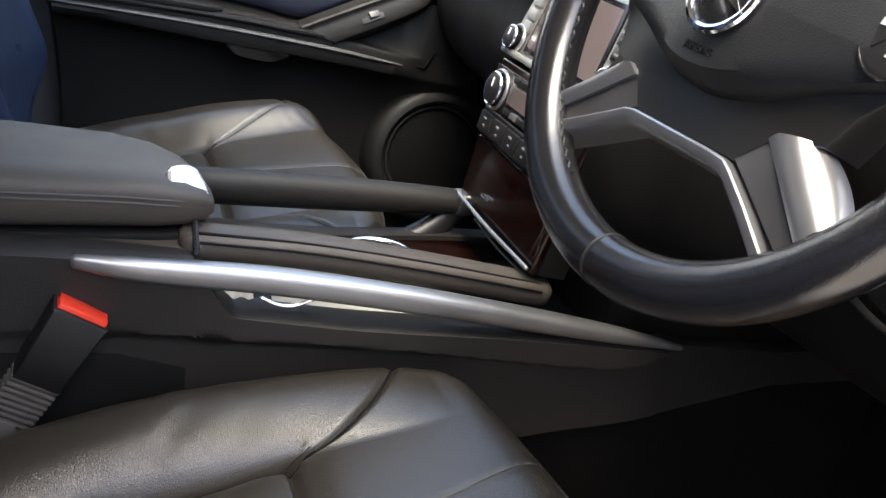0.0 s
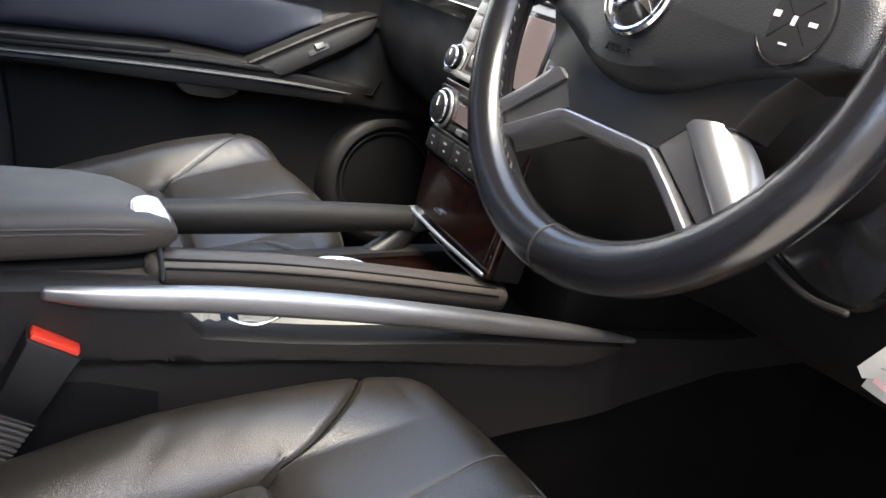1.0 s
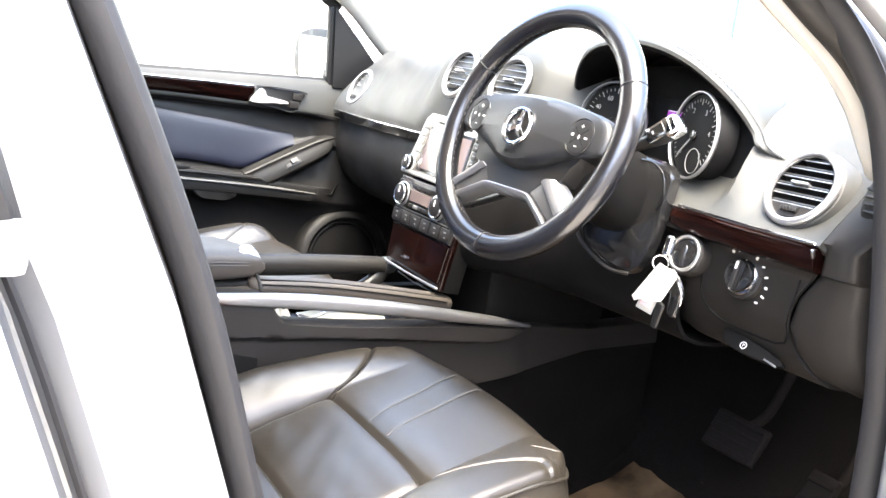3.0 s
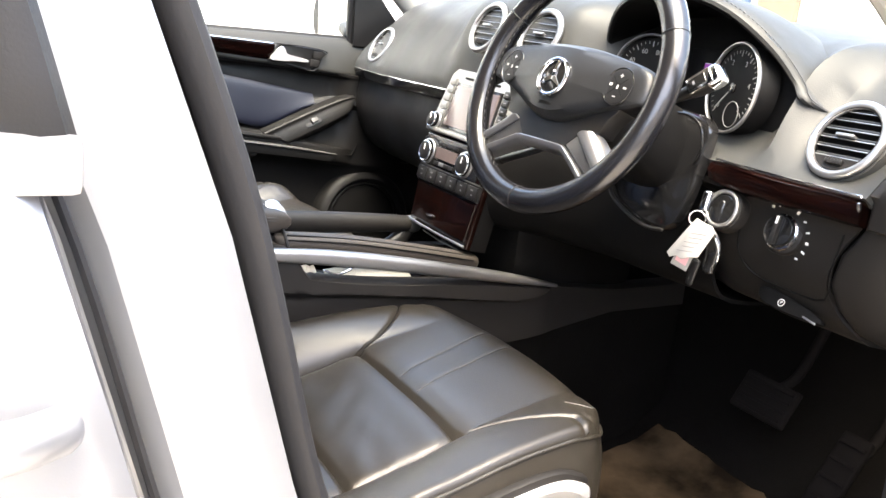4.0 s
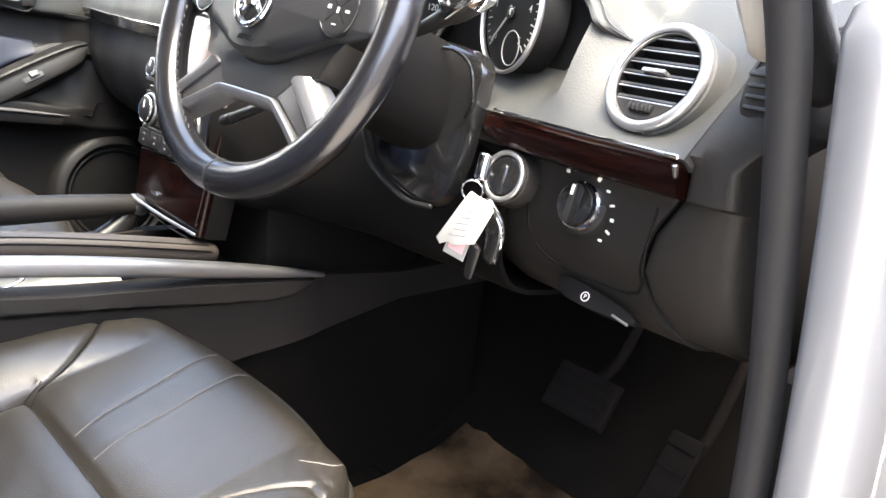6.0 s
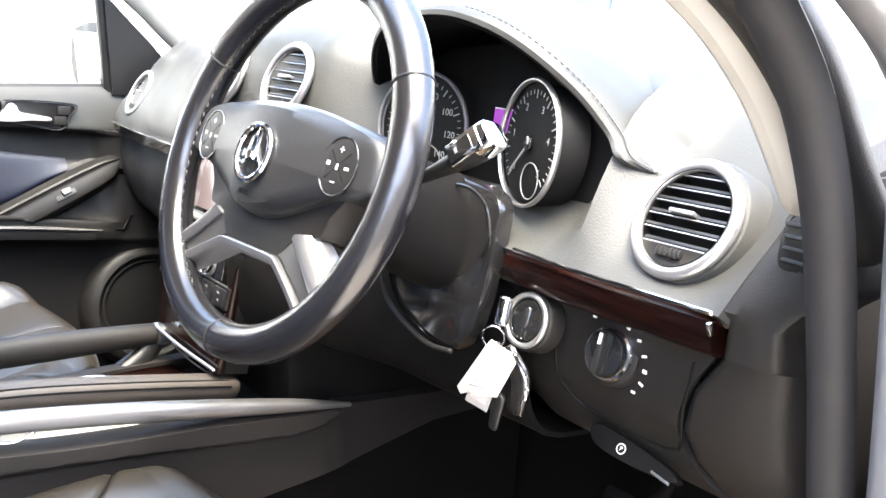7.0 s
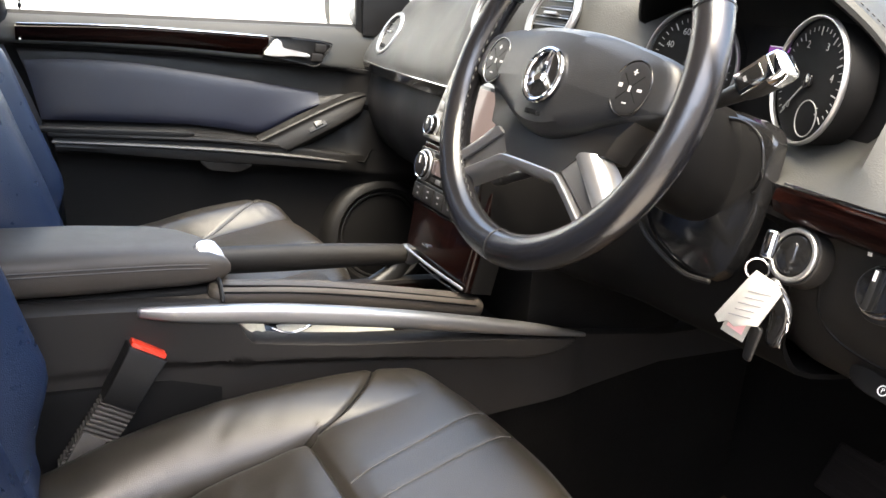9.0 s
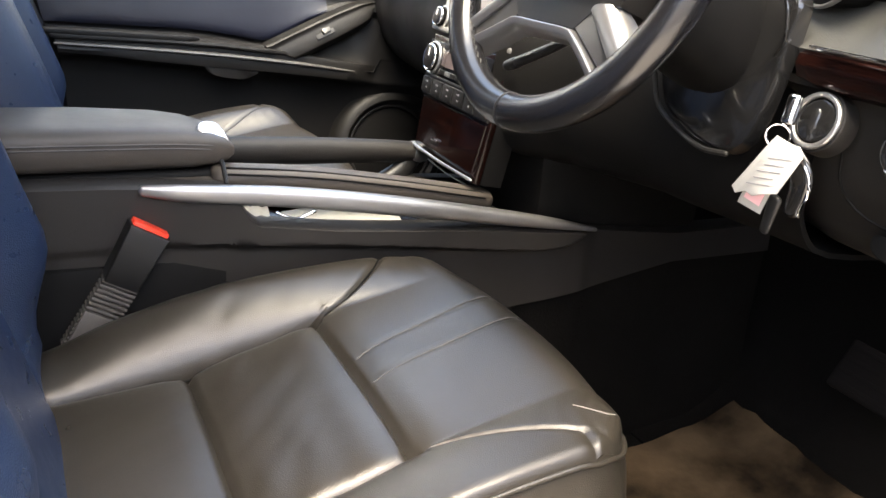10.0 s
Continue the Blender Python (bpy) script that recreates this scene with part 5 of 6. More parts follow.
# panel sections: height, then inner face x at that height
LINE_Y = [-0.53, -0.45, -0.35, -0.24, -0.13, -0.05, 0.03, 0.13, 0.21, 0.30, 0.45]
BELT = [0.603, 0.600, 0.599, 0.595, 0.590, 0.584, 0.579, 0.571, 0.564, 0.557, 0.548]
INSERT_TOP = [0.560, 0.567, 0.571, 0.566, 0.552, 0.541, 0.529, 0.514, 0.500, 0.488, 0.480]
INSERT_LOW = [0.446, 0.444, 0.441, 0.437, 0.432, 0.422, 0.414, 0.462, 0.494, 0.488, 0.480]
LEDGE = [0.436, 0.434, 0.430, 0.425, 0.420, 0.412, 0.404, 0.392, 0.380, 0.368, 0.350]
PULL = [0.396, 0.393, 0.387, 0.375, 0.364, 0.357, 0.350, 0.340, 0.331, 0.322, 0.310]


def door_line(y, zs):
    return curve(y, LINE_Y, zs)


def door_front(y):
    """How far the recesses have closed towards the front."""
    return interp(y, [0.215, 0.275], [0.0, 1.0])


def door_section(y):
    """Heights and inner faces of the door panel, from the belt line down."""
    b, it, il, lg, pl = (door_line(y, q) for q in (BELT, INSERT_TOP, INSERT_LOW, LEDGE, PULL))
    f = door_front(y)
    mid = (it + il) / 2
    pts = [(b + 0.004, -0.846), (b - 0.004, -0.850), (b - 0.014, -0.868), (max(it, mid), -0.866), (mid, -0.862), (min(il, mid), -0.852), (lg + 0.004, -0.812), (lg - 0.006, -0.796), (lg - 0.020, -0.792), (pl + 0.012, -0.791), (pl, -0.797), (pl - 0.016, -0.826), (0.255, -0.838), (0.14, -0.838), (-0.03, -0.838)]
    back = max(0.0, (-0.36 - y) / 0.17)
    return [Vector((lerp(x, -0.806 - 0.05 * max(0.0, z - 0.45), f * interp(z, [0.26, 0.36], [0.45, 1.0])) - 0.03 * max(0.0, back - 0.85) / 0.15, y + back * (0.53 + curve(z, [0.0, 0.30, 0.44, 0.60], [-0.39, -0.40, -0.425, -0.490])), z)) for z, x in pts]


part("panel", skin([smooth_line(door_section(lerp(-0.53, 0.45, k / 70)), 4) for k in range(71)], 0.016, (1, 0, 0)), DOOR_GREY, door, "charcoal moulded door panel")
# padded insert
rows = []
for k in range(41):
    y = lerp(-0.452, 0.165, k / 40)
    z0, z1 = door_line(y, INSERT_LOW) + 0.004, door_line(y, INSERT_TOP) - 0.002
    ends = puff(k / 40, 10)
    slant = 0.026 * max(0.0, 1 - k / 12)
    rows.append([Vector((lerp(-0.842, -0.862, t) + 0.006 * puff(t, 8) * ends, y + slant * (1 - t), lerp(z0, z1, t))) for t in (0, 0.03, 0.08, 0.16, 0.3, 0.5, 0.7, 0.84, 0.92, 0.97, 1)])
part("insert", skin(rows, 0.006, (1, 0, 0)), DOOR_INSERT, door, "dark padded insert with a blue reflection in its colour")
# pale upper panel along the window
rows = []
for k in range(49):
    y = lerp(-0.53, 0.45, k / 48)
    b = door_line(y, BELT)
    rows.append([Vector((x, y, z)) for z, x in ((b - 0.002, -0.852), (b + 0.001, -0.843), (b + 0.012, -0.841), (lerp(b, 0.655, 0.6), -0.850), (0.648, -0.862), (0.657, -0.874), (0.660, -0.89))])
part("upper_panel", skin([smooth_line(r, 3) for r in rows], 0.006, (1, 0, 0)), DASH, door, "pale grey upper door panel")
rings = []
for k in range(33):
    y = lerp(-0.464, 0.040, k / 32)
    z1, z0 = curve(y, [-0.464, -0.242, 0.04], [0.637, 0.640, 0.630]), curve(y, [-0.464, -0.2, 0.04], [0.604, 0.601, 0.586])
    rings.append([(-0.852, y, z0), (-0.842, y, z0 + 0.001), (-0.838, y, z0 + 0.005), (-0.834, y, (z0 + z1) / 2), (-0.832, y, z1 - 0.004), (-0.836, y, z1), (-0.862, y, z1)])
part("wood_trim", loft(rings), WOOD, door, "glossy dark red wood strip")
part("trim_edge", tube([(-0.834, y, curve(y, [-0.464, -0.242, 0.04], [0.638, 0.641, 0.631])) for y in (-0.46, -0.35, -0.24, -0.1, 0.035)], 0.0016, seg=8), CHROME, door, "thin bright line above the wood")
part("trim_stud", tube([(-0.836, -0.456, 0.609), (-0.831, -0.456, 0.609)], 0.003, seg=10), CHROME, door)
# opening handle
hb = frame_at((-0.839, 0.105, 0.602), (0, 1, -0.06), (0, 0.06, 1))
part("handle_recess", plate(outline([(-0.076, -0.016), (-0.058, 0.024), (0.0, 0.026), (0.077, 0.022), (0.068, 0.0), (0.050, -0.028), (0.0, -0.024)], 3), 0.012, hb, 0.004), BLACK, door)
part("recess_edge", tube([hb @ Vector(p) for p in ((-0.076, -0.017, 0.002), (0.0, -0.025, 0.002), (0.050, -0.030, 0.002), (0.068, 0.0, 0.002), (0.079, 0.023, 0.002), (0.0, 0.028, 0.002), (-0.060, 0.026, 0.002))], 0.0018, seg=8), PANEL, door)
lever = [(-0.076, -0.014), (-0.061, 0.010), (-0.050, 0.021), (-0.040, 0.017), (-0.034, 0.005), (-0.012, 0.001), (0.024, -0.004), (0.026, -0.012), (-0.010, -0.012), (-0.045, -0.016)]
part("lever_plate", plate(outline(lever, 3), 0.010, hb @ pose(0, 0, 0.014), 0.003), BRIGHT, door, "bright chrome door opening lever")
for k in range(2):
    part("lock_button", box((0.026, 0.019, 0.006), hb @ pose(0.048 + 0.007 * (1 - k), 0.010 - 0.021 * k, 0.003), 0.003), PANEL, door)
# arm ledge: a thick rear pad, then a thin lip to the switch panel
rear = [(y, door_line(y, LEDGE) + 0.003) for y in (-0.430, -0.38, -0.28, -0.20, -0.15, -0.132)]
part("arm_pad", tube([(-0.800, y, z) for y, z in rear], [0.012, 0.016, 0.017, 0.017, 0.016, 0.008], [0.007, 0.009, 0.009, 0.009, 0.008, 0.004], 14, square=0.75), DOOR_GREY, door, "soft arm pad on the door")
part("arm_lip", tube([(-0.795, y, door_line(y, LEDGE) - 0.006) for y in (-0.415, -0.25, -0.10, 0.0, 0.072)], [0.011, 0.012, 0.012, 0.011, 0.006], [0.0065, 0.0065, 0.0065, 0.006, 0.004], 12, square=0.8), DOOR_GREY, door)
SILVER_Z = ([-0.41, -0.22, 0.025, 0.215], [0.412, 0.401, 0.380, 0.356])
part("silver_line", tube([(-0.786, y, curve(y, *SILVER_Z)) for y in (-0.41, -0.3, -0.18, -0.05, 0.08, 0.16, 0.214)], [0.004, 0.0062, 0.0065, 0.0065, 0.0062, 0.0045, 0.0014], [0.003, 0.0042, 0.0045, 0.0045, 0.0042, 0.0032, 0.0014], 10), DOOR_SATIN, door, "satin silver line along the pull")
part("pull_face", skin([[Vector((-0.788, y, curve(y, *SILVER_Z) - 0.002)), Vector((-0.785, y, curve(y, *SILVER_Z) - 0.010)), Vector((-0.788, y, door_line(y, PULL) + 0.004)), Vector((-0.802, y, door_line(y, PULL) - 0.003))] for y in (lerp(-0.405, 0.20, k / 20) for k in range(21))], 0.008, (1, 0, 0)), DOOR_GREY, door, "dark grip below the silver line")
cup = [(-0.055, 0.014), (-0.045, -0.012), (0.0, -0.016), (0.034, -0.013), (0.055, 0.008)]
part("pull_cup", plate(outline(cup, 4), 0.014, frame_at((-0.790, -0.062, 0.356), (0, 1, -0.11), (0, 0.11, 1)), 0.005), DOOR_GREY, door, "dark finger cup under the pull")
# switch panel: a slanting scoop that rises to a rounded front end
rows = []
for k in range(25):
    t = k / 24
    a = smooth_line([(-0.786, 0.074, 0.387), (-0.784, 0.176, 0.437), (-0.790, 0.240, 0.470), (-0.800, 0.262, 0.494)], 8)[k]
    b = smooth_line([(-0.797, 0.012, 0.408), (-0.796, 0.133, 0.466), (-0.799, 0.215, 0.500), (-0.804, 0.262, 0.510)], 8)[k]
    rows.append([a + Vector((-0.016, 0.004, -0.014)), a + Vector((-0.003, 0.001, -0.003)), a, a.lerp(b, 0.25) + Vector((0.001, 0, 0)), a.lerp(b, 0.5), a.lerp(b, 0.75) + Vector((-0.002, 0, 0)), b, b + Vector((-0.030, 0, 0.004))])
part("switch_wedge", skin([smooth_line(r, 3) for r in rows], 0.006, (1, 0, 0.4)), DOOR_GREY, door, "sloping grey switch panel")
wm3 = frame_at((-0.791, 0.142, 0.4425), (0, 0.100, 0.048), (-0.55, -0.25, 0.8))
part("switch_plate", box((0.044, 0.022, 0.004), wm3, 0.002), BLACK, door)
part("window_switch", box((0.020, 0.012, 0.009), wm3 @ pose(0.004, 0, 0.003, 0, 15, 0), 0.002), DOOR_SATIN, door)
# speaker
sm2 = frame_at((-0.812, 0.320, 0.166), (0, 1, 0), (-0.12, 0, 1))
part("speaker_bulge", loft([[sm2 @ Vector((r * math.cos(a), r * math.sin(a), z)) for a in (2 * math.pi * k / 64 for k in range(64))] for r, z in ((0.150, -0.030), (0.147, -0.006), (0.140, 0.010), (0.130, 0.019), (0.118, 0.021), (0.110, 0.015), (0.107, 0.002))], caps=False), DOOR_GREY, door, "round speaker surround")
part("speaker_ring", ring(0.104, 0.0045, sm2 @ pose(0, 0, 0.008), 56, 10), DOOR_GREY, door)
part("speaker_grille", plate(circle(0.103, 48), 0.006, sm2 @ pose(0, 0, 0.006), 0.003, 0.010), SATIN_BLACK, door, "black speaker grille")
part("outer_skin", box((0.03, 1.00, 0.66), pose(-0.935, -0.10, 0.30), 0.02), BODY, door, "silver painted outer skin")
part("sill_top", loft([[(-0.868, y, 0.652), (-0.876, y, 0.662), (-0.925, y, 0.660), (-0.925, y, 0.640)] for y in (lerp(-0.52, 0.30, k / 12) for k in range(13))]), DOOR_GREY, door, "grey window sill")
part("lock_pin", tube([(-0.885, -0.452, 0.655), (-0.885, -0.452, 0.685)], [0.004, 0.0035], seg=10), BLACK, door)
part("frame_front", tube([(-0.875, 0.272, 0.62), (-0.868, 0.262, 0.72), (-0.855, 0.250, 0.85)], 0.012, 0.016, 12), BLACK, door)
part("frame_top", tube([(-0.855, 0.262, 0.86), (-0.82, 0.10, 0.95), (-0.76, -0.14, 1.06), (-0.74, -0.58, 1.10)], 0.016, 0.022, 12), BLACK, door)
part("frame_rear", tube([(-0.88, -0.50, 0.62), (-0.84, -0.53, 0.85), (-0.74, -0.58, 1.08)], 0.03, 0.03, 12), BLACK, door)
part("corner_cover", loft([[(-0.850, 0.46, 0.64), (-0.850, 0.268, 0.64), (-0.838, 0.252, 0.855)], [(-0.875, 0.46, 0.64), (-0.875, 0.268, 0.64), (-0.865, 0.252, 0.865)]]), BLACK, door, "black triangular mirror cover")
g = part("window_glass", loft([[(-0.895, -0.52, 0.64), (-0.895, 0.26, 0.63), (-0.855, 0.25, 0.86), (-0.79, -0.14, 1.05), (-0.77, -0.56, 1.09)], [(-0.899, -0.52, 0.64), (-0.899, 0.26, 0.63), (-0.859, 0.25, 0.86), (-0.794, -0.14, 1.05), (-0.774, -0.56, 1.09)]]), GLASS, door)
g.visible_shadow = False

mirror = thing("side_mirror", "silver door mirror outside the far window", "side mirror")
mo = pose(-1.04, 0.345, 0.705, 0, 0, 16)
part("shell", box((0.21, 0.09, 0.165), mo, 0.035, 4), BODY, mirror)
part("rim", plate(outline([(-0.098, -0.07), (0.098, -0.07), (0.098, 0.07), (-0.098, 0.07)], 4), 0.02, mo @ pose(0, -0.046, 0, 90, 0, 0), 0.004), BLACK, mirror)
part("glass", box((0.175, 0.004, 0.125), mo @ pose(0, -0.050, 0, 4, 0, 0), 0.001), MIRROR, mirror, "mirror glass")
part("arm", tube([(-0.96, 0.29, 0.68), (-0.89, 0.28, 0.67)], [0.02, 0.025]), BLACK, mirror)

# ---- car body ----
car = thing("car_body", "silver car body shell round the cabin", "car", kind="structure")
part("front_pillar", tube([(-0.845, 0.50, 0.70), (-0.84, 0.405, 0.785), (-0.82, 0.285, 0.885), (-0.77, 0.02, 1.045), (-0.70, -0.26, 1.16)], 0.026, 0.036, 14, up=(0, 1, 0)), PILLAR, car, "pale grey pillar trim")
POST = [(0.825, 0.200, 0.690), (0.815, 0.165, 0.740), (0.812, 0.117, 0.795), (0.805, 0.062, 0.840), (0.79, -0.01, 0.885), (0.74, -0.16, 1.0), (0.70, -0.28, 1.12)]
part("front_pillar", tube([(0.812, 0.190, 0.724)] + POST[1:], 0.016, 0.026, 14, up=(0, 1, 0)), PILLAR, car, "pale grey pillar trim")
part("pillar_cover", tube([Vector(p) + Vector((0.024, 0.0, 0.004)) for p in POST], 0.020, 0.024, 12, up=(0, 1, 0)), PANEL, car, "dark inner pillar cover")
part("pillar_skin", tube([Vector(p) + Vector((0.095, 0.035, 0.012)) for p in POST], 0.030, 0.045, 14, up=(0, 1, 0)), BODY, car, "silver painted pillar")
part("hinge_pillar", tube([(0.926, 0.140, 0.74), (0.929, 0.166, 0.60), (0.930, 0.188, 0.465), (0.93, 0.208, 0.30), (0.93, 0.225, 0.10), (0.92, 0.235, -0.05)], 0.030, 0.045, 16, up=(0, 1, 0), square=0.6), BODY, car, "silver painted hinge pillar")
part("hinge_panel", box((0.06, 0.30, 0.92), pose(0.925, 0.365, 0.24), 0.02), BODY, car, "silver panel behind the door hinges")
SEAL = [(0.76, -0.20, 1.04), (0.825, -0.02, 0.900), (0.852, 0.062, 0.818), (0.860, 0.113, 0.735), (0.862, 0.150, 0.63), (0.864, 0.178, 0.52), (0.864, 0.200, 0.43), (0.864, 0.218, 0.28), (0.864, 0.230, 0.10), (0.862, 0.225, 0.0), (0.86, 0.12, -0.075), (0.86, -0.2, -0.08), (0.862, -0.42, -0.04), (0.866, -0.47, 0.15), (0.866, -0.535, 0.386), (0.866, -0.565, 0.48), (0.866, -0.609, 0.64), (0.862, -0.670, 0.80), (0.83, -0.722, 0.93), (0.75, -0.78, 1.14)]
part("door_seal", tube(SEAL, 0.011, 0.016, 12, up=(1, 0.2, 0.1)), RUBBER, car, "thick black rubber door seal")
for s in (-1, 1):
    part("kick_panel", box((0.06, 0.52, 0.52), pose(s * 0.862, 0.52, 0.17), 0.02), PANEL, car)
part("dash_side", box((0.05, 0.50, 0.32), pose(-0.86, 0.57, 0.50), 0.02), PANEL, car)
part("sill", box((0.14, 1.30, 0.12), pose(0.90, -0.05, -0.13), 0.03), BODY, car, "silver door sill")
part("sill_cover", box((0.10, 0.95, 0.03), pose(0.82, -0.05, -0.068), 0.01), PANEL, car)
# middle pillar and rear door
rows = []
for z, y in ((-0.10, -0.51), (0.15, -0.515), (0.386, -0.566), (0.48, -0.598), (0.64, -0.643), (0.80, -0.702), (0.93, -0.745), (1.14, -0.80)):
    x = interp(z, [-0.1, 0.5, 0.75, 1.14], [0.90, 0.91, 0.90, 0.77])
    rows.append([Vector((x - 0.035, y + 0.020, z)), Vector((x + 0.006, y + 0.012, z)), Vector((x + 0.012, y - 0.01, z)), Vector((x + 0.012, y - 0.055, z)), Vector((x - 0.004, y - 0.075, z)), Vector((x - 0.004, y - 0.20, z))])
part("middle_pillar", skin(rows, 0.012, (1, 0, 0)), BODY, car, "silver painted middle pillar")
striker = part("striker_plate", box((0.006, 0.036, 0.034), pose(0.924, -0.592, 0.434, 8, 0, 0), 0.002), CHROME, car, "steel door striker plate")
part("striker_loop", tube([(0.925, -0.604, 0.446), (0.945, -0.604, 0.446), (0.948, -0.592, 0.436), (0.945, -0.582, 0.424), (0.925, -0.580, 0.422)], 0.0042, seg=8), CHROME, striker)
part("pillar_seam", tube([(0.917, y - 0.070, z) for z, y in ((0.15, -0.515), (0.386, -0.566), (0.48, -0.598), (0.64, -0.643), (0.80, -0.702))], 0.003, seg=6), RUBBER, car, "dark gap beside the rear door")
part("pillar_trim", skin([[Vector((0.80, y - 0.03, z)), Vector((0.815, y + 0.005, z)), Vector((0.855, y + 0.012, z))] for z, y in ((0.0, -0.50), (0.38, -0.555), (0.56, -0.60), (0.74, -0.665), (1.0, -0.73))], 0.01, (-0.3, 1, 0)), PANEL, car)
rows = []
for z, x in ((-0.15, 0.92), (0.10, 0.955), (0.35, 0.972), (0.57, 0.970), (0.675, 0.955), (0.69, 0.935)):
    y0 = interp(z, [-0.15, 0.38, 0.69], [-0.575, -0.645, -0.735])
    rows.append([Vector((x - 0.05, y0 + 0.004, z)), Vector((x - 0.008, y0, z)), Vector((x, y0 - 0.012, z)), Vector((x, y0 - 0.30, z)), Vector((x - 0.01, y0 - 1.0, z))])
part("rear_door", skin(rows, 0.015, (1, 0, 0)), BODY, car, "closed silver rear door")
part("door_moulding", box((0.02, 0.80, 0.028), pose(0.945, -1.115, 0.688), 0.006), BODY, car)
part("rear_window_frame", tube([(0.935, -0.735, 0.69), (0.90, -0.78, 0.87), (0.80, -0.82, 1.12)], 0.016, 0.022, 10), BLACK, car)
g = part("rear_glass", loft([[(0.928, -0.75, 0.695), (0.928, -1.5, 0.695), (0.80, -1.5, 1.12), (0.80, -0.84, 1.12)], [(0.924, -0.75, 0.695), (0.924, -1.5, 0.695), (0.796, -1.5, 1.12), (0.796, -0.84, 1.12)]]), TINT, car, "dark tinted rear window")
part("handle", tube([(0.985, -0.73, 0.575), (1.005, -0.76, 0.580), (1.008, -0.83, 0.582), (0.985, -0.88, 0.578)], 0.010, 0.012), BODY, car)
# roof, far side, rear and nose
rows = []
for k in range(9):
    x = lerp(-0.74, 0.74, k / 8)
    rise = 0.05 * (1 - (x / 0.74) ** 2)
    rows.append([Vector((x, y, z + rise)) for y, z in ((-0.24, 1.15), (-0.6, 1.20), (-1.4, 1.20), (-2.2, 1.12))])
part("roof", skin(rows, 0.03), BODY, car)
rows = [[p + Vector((0, 0, -0.035)) for p in r] for r in rows]
part("headliner", skin(rows, 0.005, (0, 0, -1)), HEADLINER, car, "pale cloth headliner")
part("far_rear_side", box((0.05, 1.75, 0.72), pose(-0.90, -1.40, 0.28), 0.02), BODY, car)
part("near_rear_side", box((0.05, 0.80, 0.72), pose(0.90, -1.95, 0.28), 0.02), BODY, car)
for s in (-1, 1):
    part("rear_pillar", tube([(s * 0.86, -1.55, 0.64), (s * 0.78, -1.62, 1.15)], 0.06, 0.05), BODY, car)
    part("tail_pillar", tube([(s * 0.84, -2.30, 0.64), (s * 0.74, -2.15, 1.13)], 0.07, 0.06), BODY, car)
part("tail_gate", box((1.75, 0.06, 0.80), pose(0, -2.36, 0.24), 0.02), BODY, car)
for s in (-1, 1):
    g = part("quarter_glass", loft([[(s * 0.885, -1.58, 0.64), (s * 0.865, -2.30, 0.64), (s * 0.755, -2.15, 1.12), (s * 0.785, -1.64, 1.13)], [(s * 0.880, -1.58, 0.64), (s * 0.860, -2.30, 0.64), (s * 0.750, -2.15, 1.12), (s * 0.780, -1.64, 1.13)]]), TINT, car, "dark tinted quarter window")
g = part("far_rear_glass", loft([[(-0.885, -0.56, 0.64), (-0.885, -1.52, 0.64), (-0.785, -1.58, 1.13), (-0.765, -0.62, 1.12)], [(-0.880, -0.56, 0.64), (-0.880, -1.52, 0.64), (-0.780, -1.58, 1.13), (-0.760, -0.62, 1.12)]]), TINT, car, "dark tinted rear window")
g = part("tail_glass", loft([[(-0.84, -2.36, 0.62), (0.84, -2.36, 0.62), (0.72, -2.20, 1.12), (-0.72, -2.20, 1.12)], [(-0.84, -2.365, 0.62), (0.84, -2.365, 0.62), (0.72, -2.205, 1.12), (-0.72, -2.205, 1.12)]]), TINT, car, "dark tinted tailgate window")
part("far_pillar_trim", tube([(-0.855, -0.545, -0.05), (-0.850, -0.550, 0.40), (-0.835, -0.585, 0.66), (-0.76, -0.65, 1.10)], 0.050, 0.085, 14, up=(1, 0, 0)), PANEL, car, "dark trim of the far middle pillar")
part("rear_bench", box((1.40, 0.18, 0.75), pose(0, -1.45, 0.33, 14, 0, 0), 0.05), LEATHER, car)
rows = []
for k in range(15):
    x = lerp(-0.88, 0.88, k / 14)
    edge = 0.05 * (x / 0.88) ** 4
    rows.append([Vector((x, y, z - edge)) for y, z in ((0.86, 0.765), (1.2, 0.76), (1.7, 0.70), (2.05, 0.56), (2.12, 0.30), (2.10, -0.05))])
part("bonnet", skin(rows, 0.02), BODY, car)
part("nose", box((1.74, 0.06, 0.62), pose(0, 2.10, 0.28), 0.03), BODY, car, "silver front end")
part("bumper", box((1.80, 0.16, 0.26), pose(0, 2.14, -0.10), 0.06, 3), BODY, car)
part("underbody", box((1.60, 4.30, 0.10), pose(0, -0.12, -0.20), 0.03), SATIN_BLACK, car)
for sx in (-0.80, 0.80):
    for sy in (1.38, -1.62):
        w = frame_at((sx, sy, -0.085), (0, 1, 0), (0, 0, 1))
        wheel_ob = part("wheel", ring(0.27, 0.095, w, 40, 12, 1.15), RUBBER, car, "black road tyre")
        part("wheel_rim", plate(circle(0.20, 32), 0.10, w @ pose(0, 0, 0.07 if sx > 0 else -0.03), 0.01), SILVER, wheel_ob)
part("scuttle", box((1.62, 0.10, 0.03), pose(0, 0.84, 0.768), 0.01), BLACK, car, "black plastic scuttle")
for s in (-1, 1):
    part("wing", box((0.04, 1.70, 0.62), pose(s * 0.925, 1.30, 0.38), 0.03), BODY, car)
part("fire_wall", box((1.66, 0.04, 0.86), pose(0, 0.82, 0.35), 0.0), SATIN_BLACK, car)
screen_pts = []
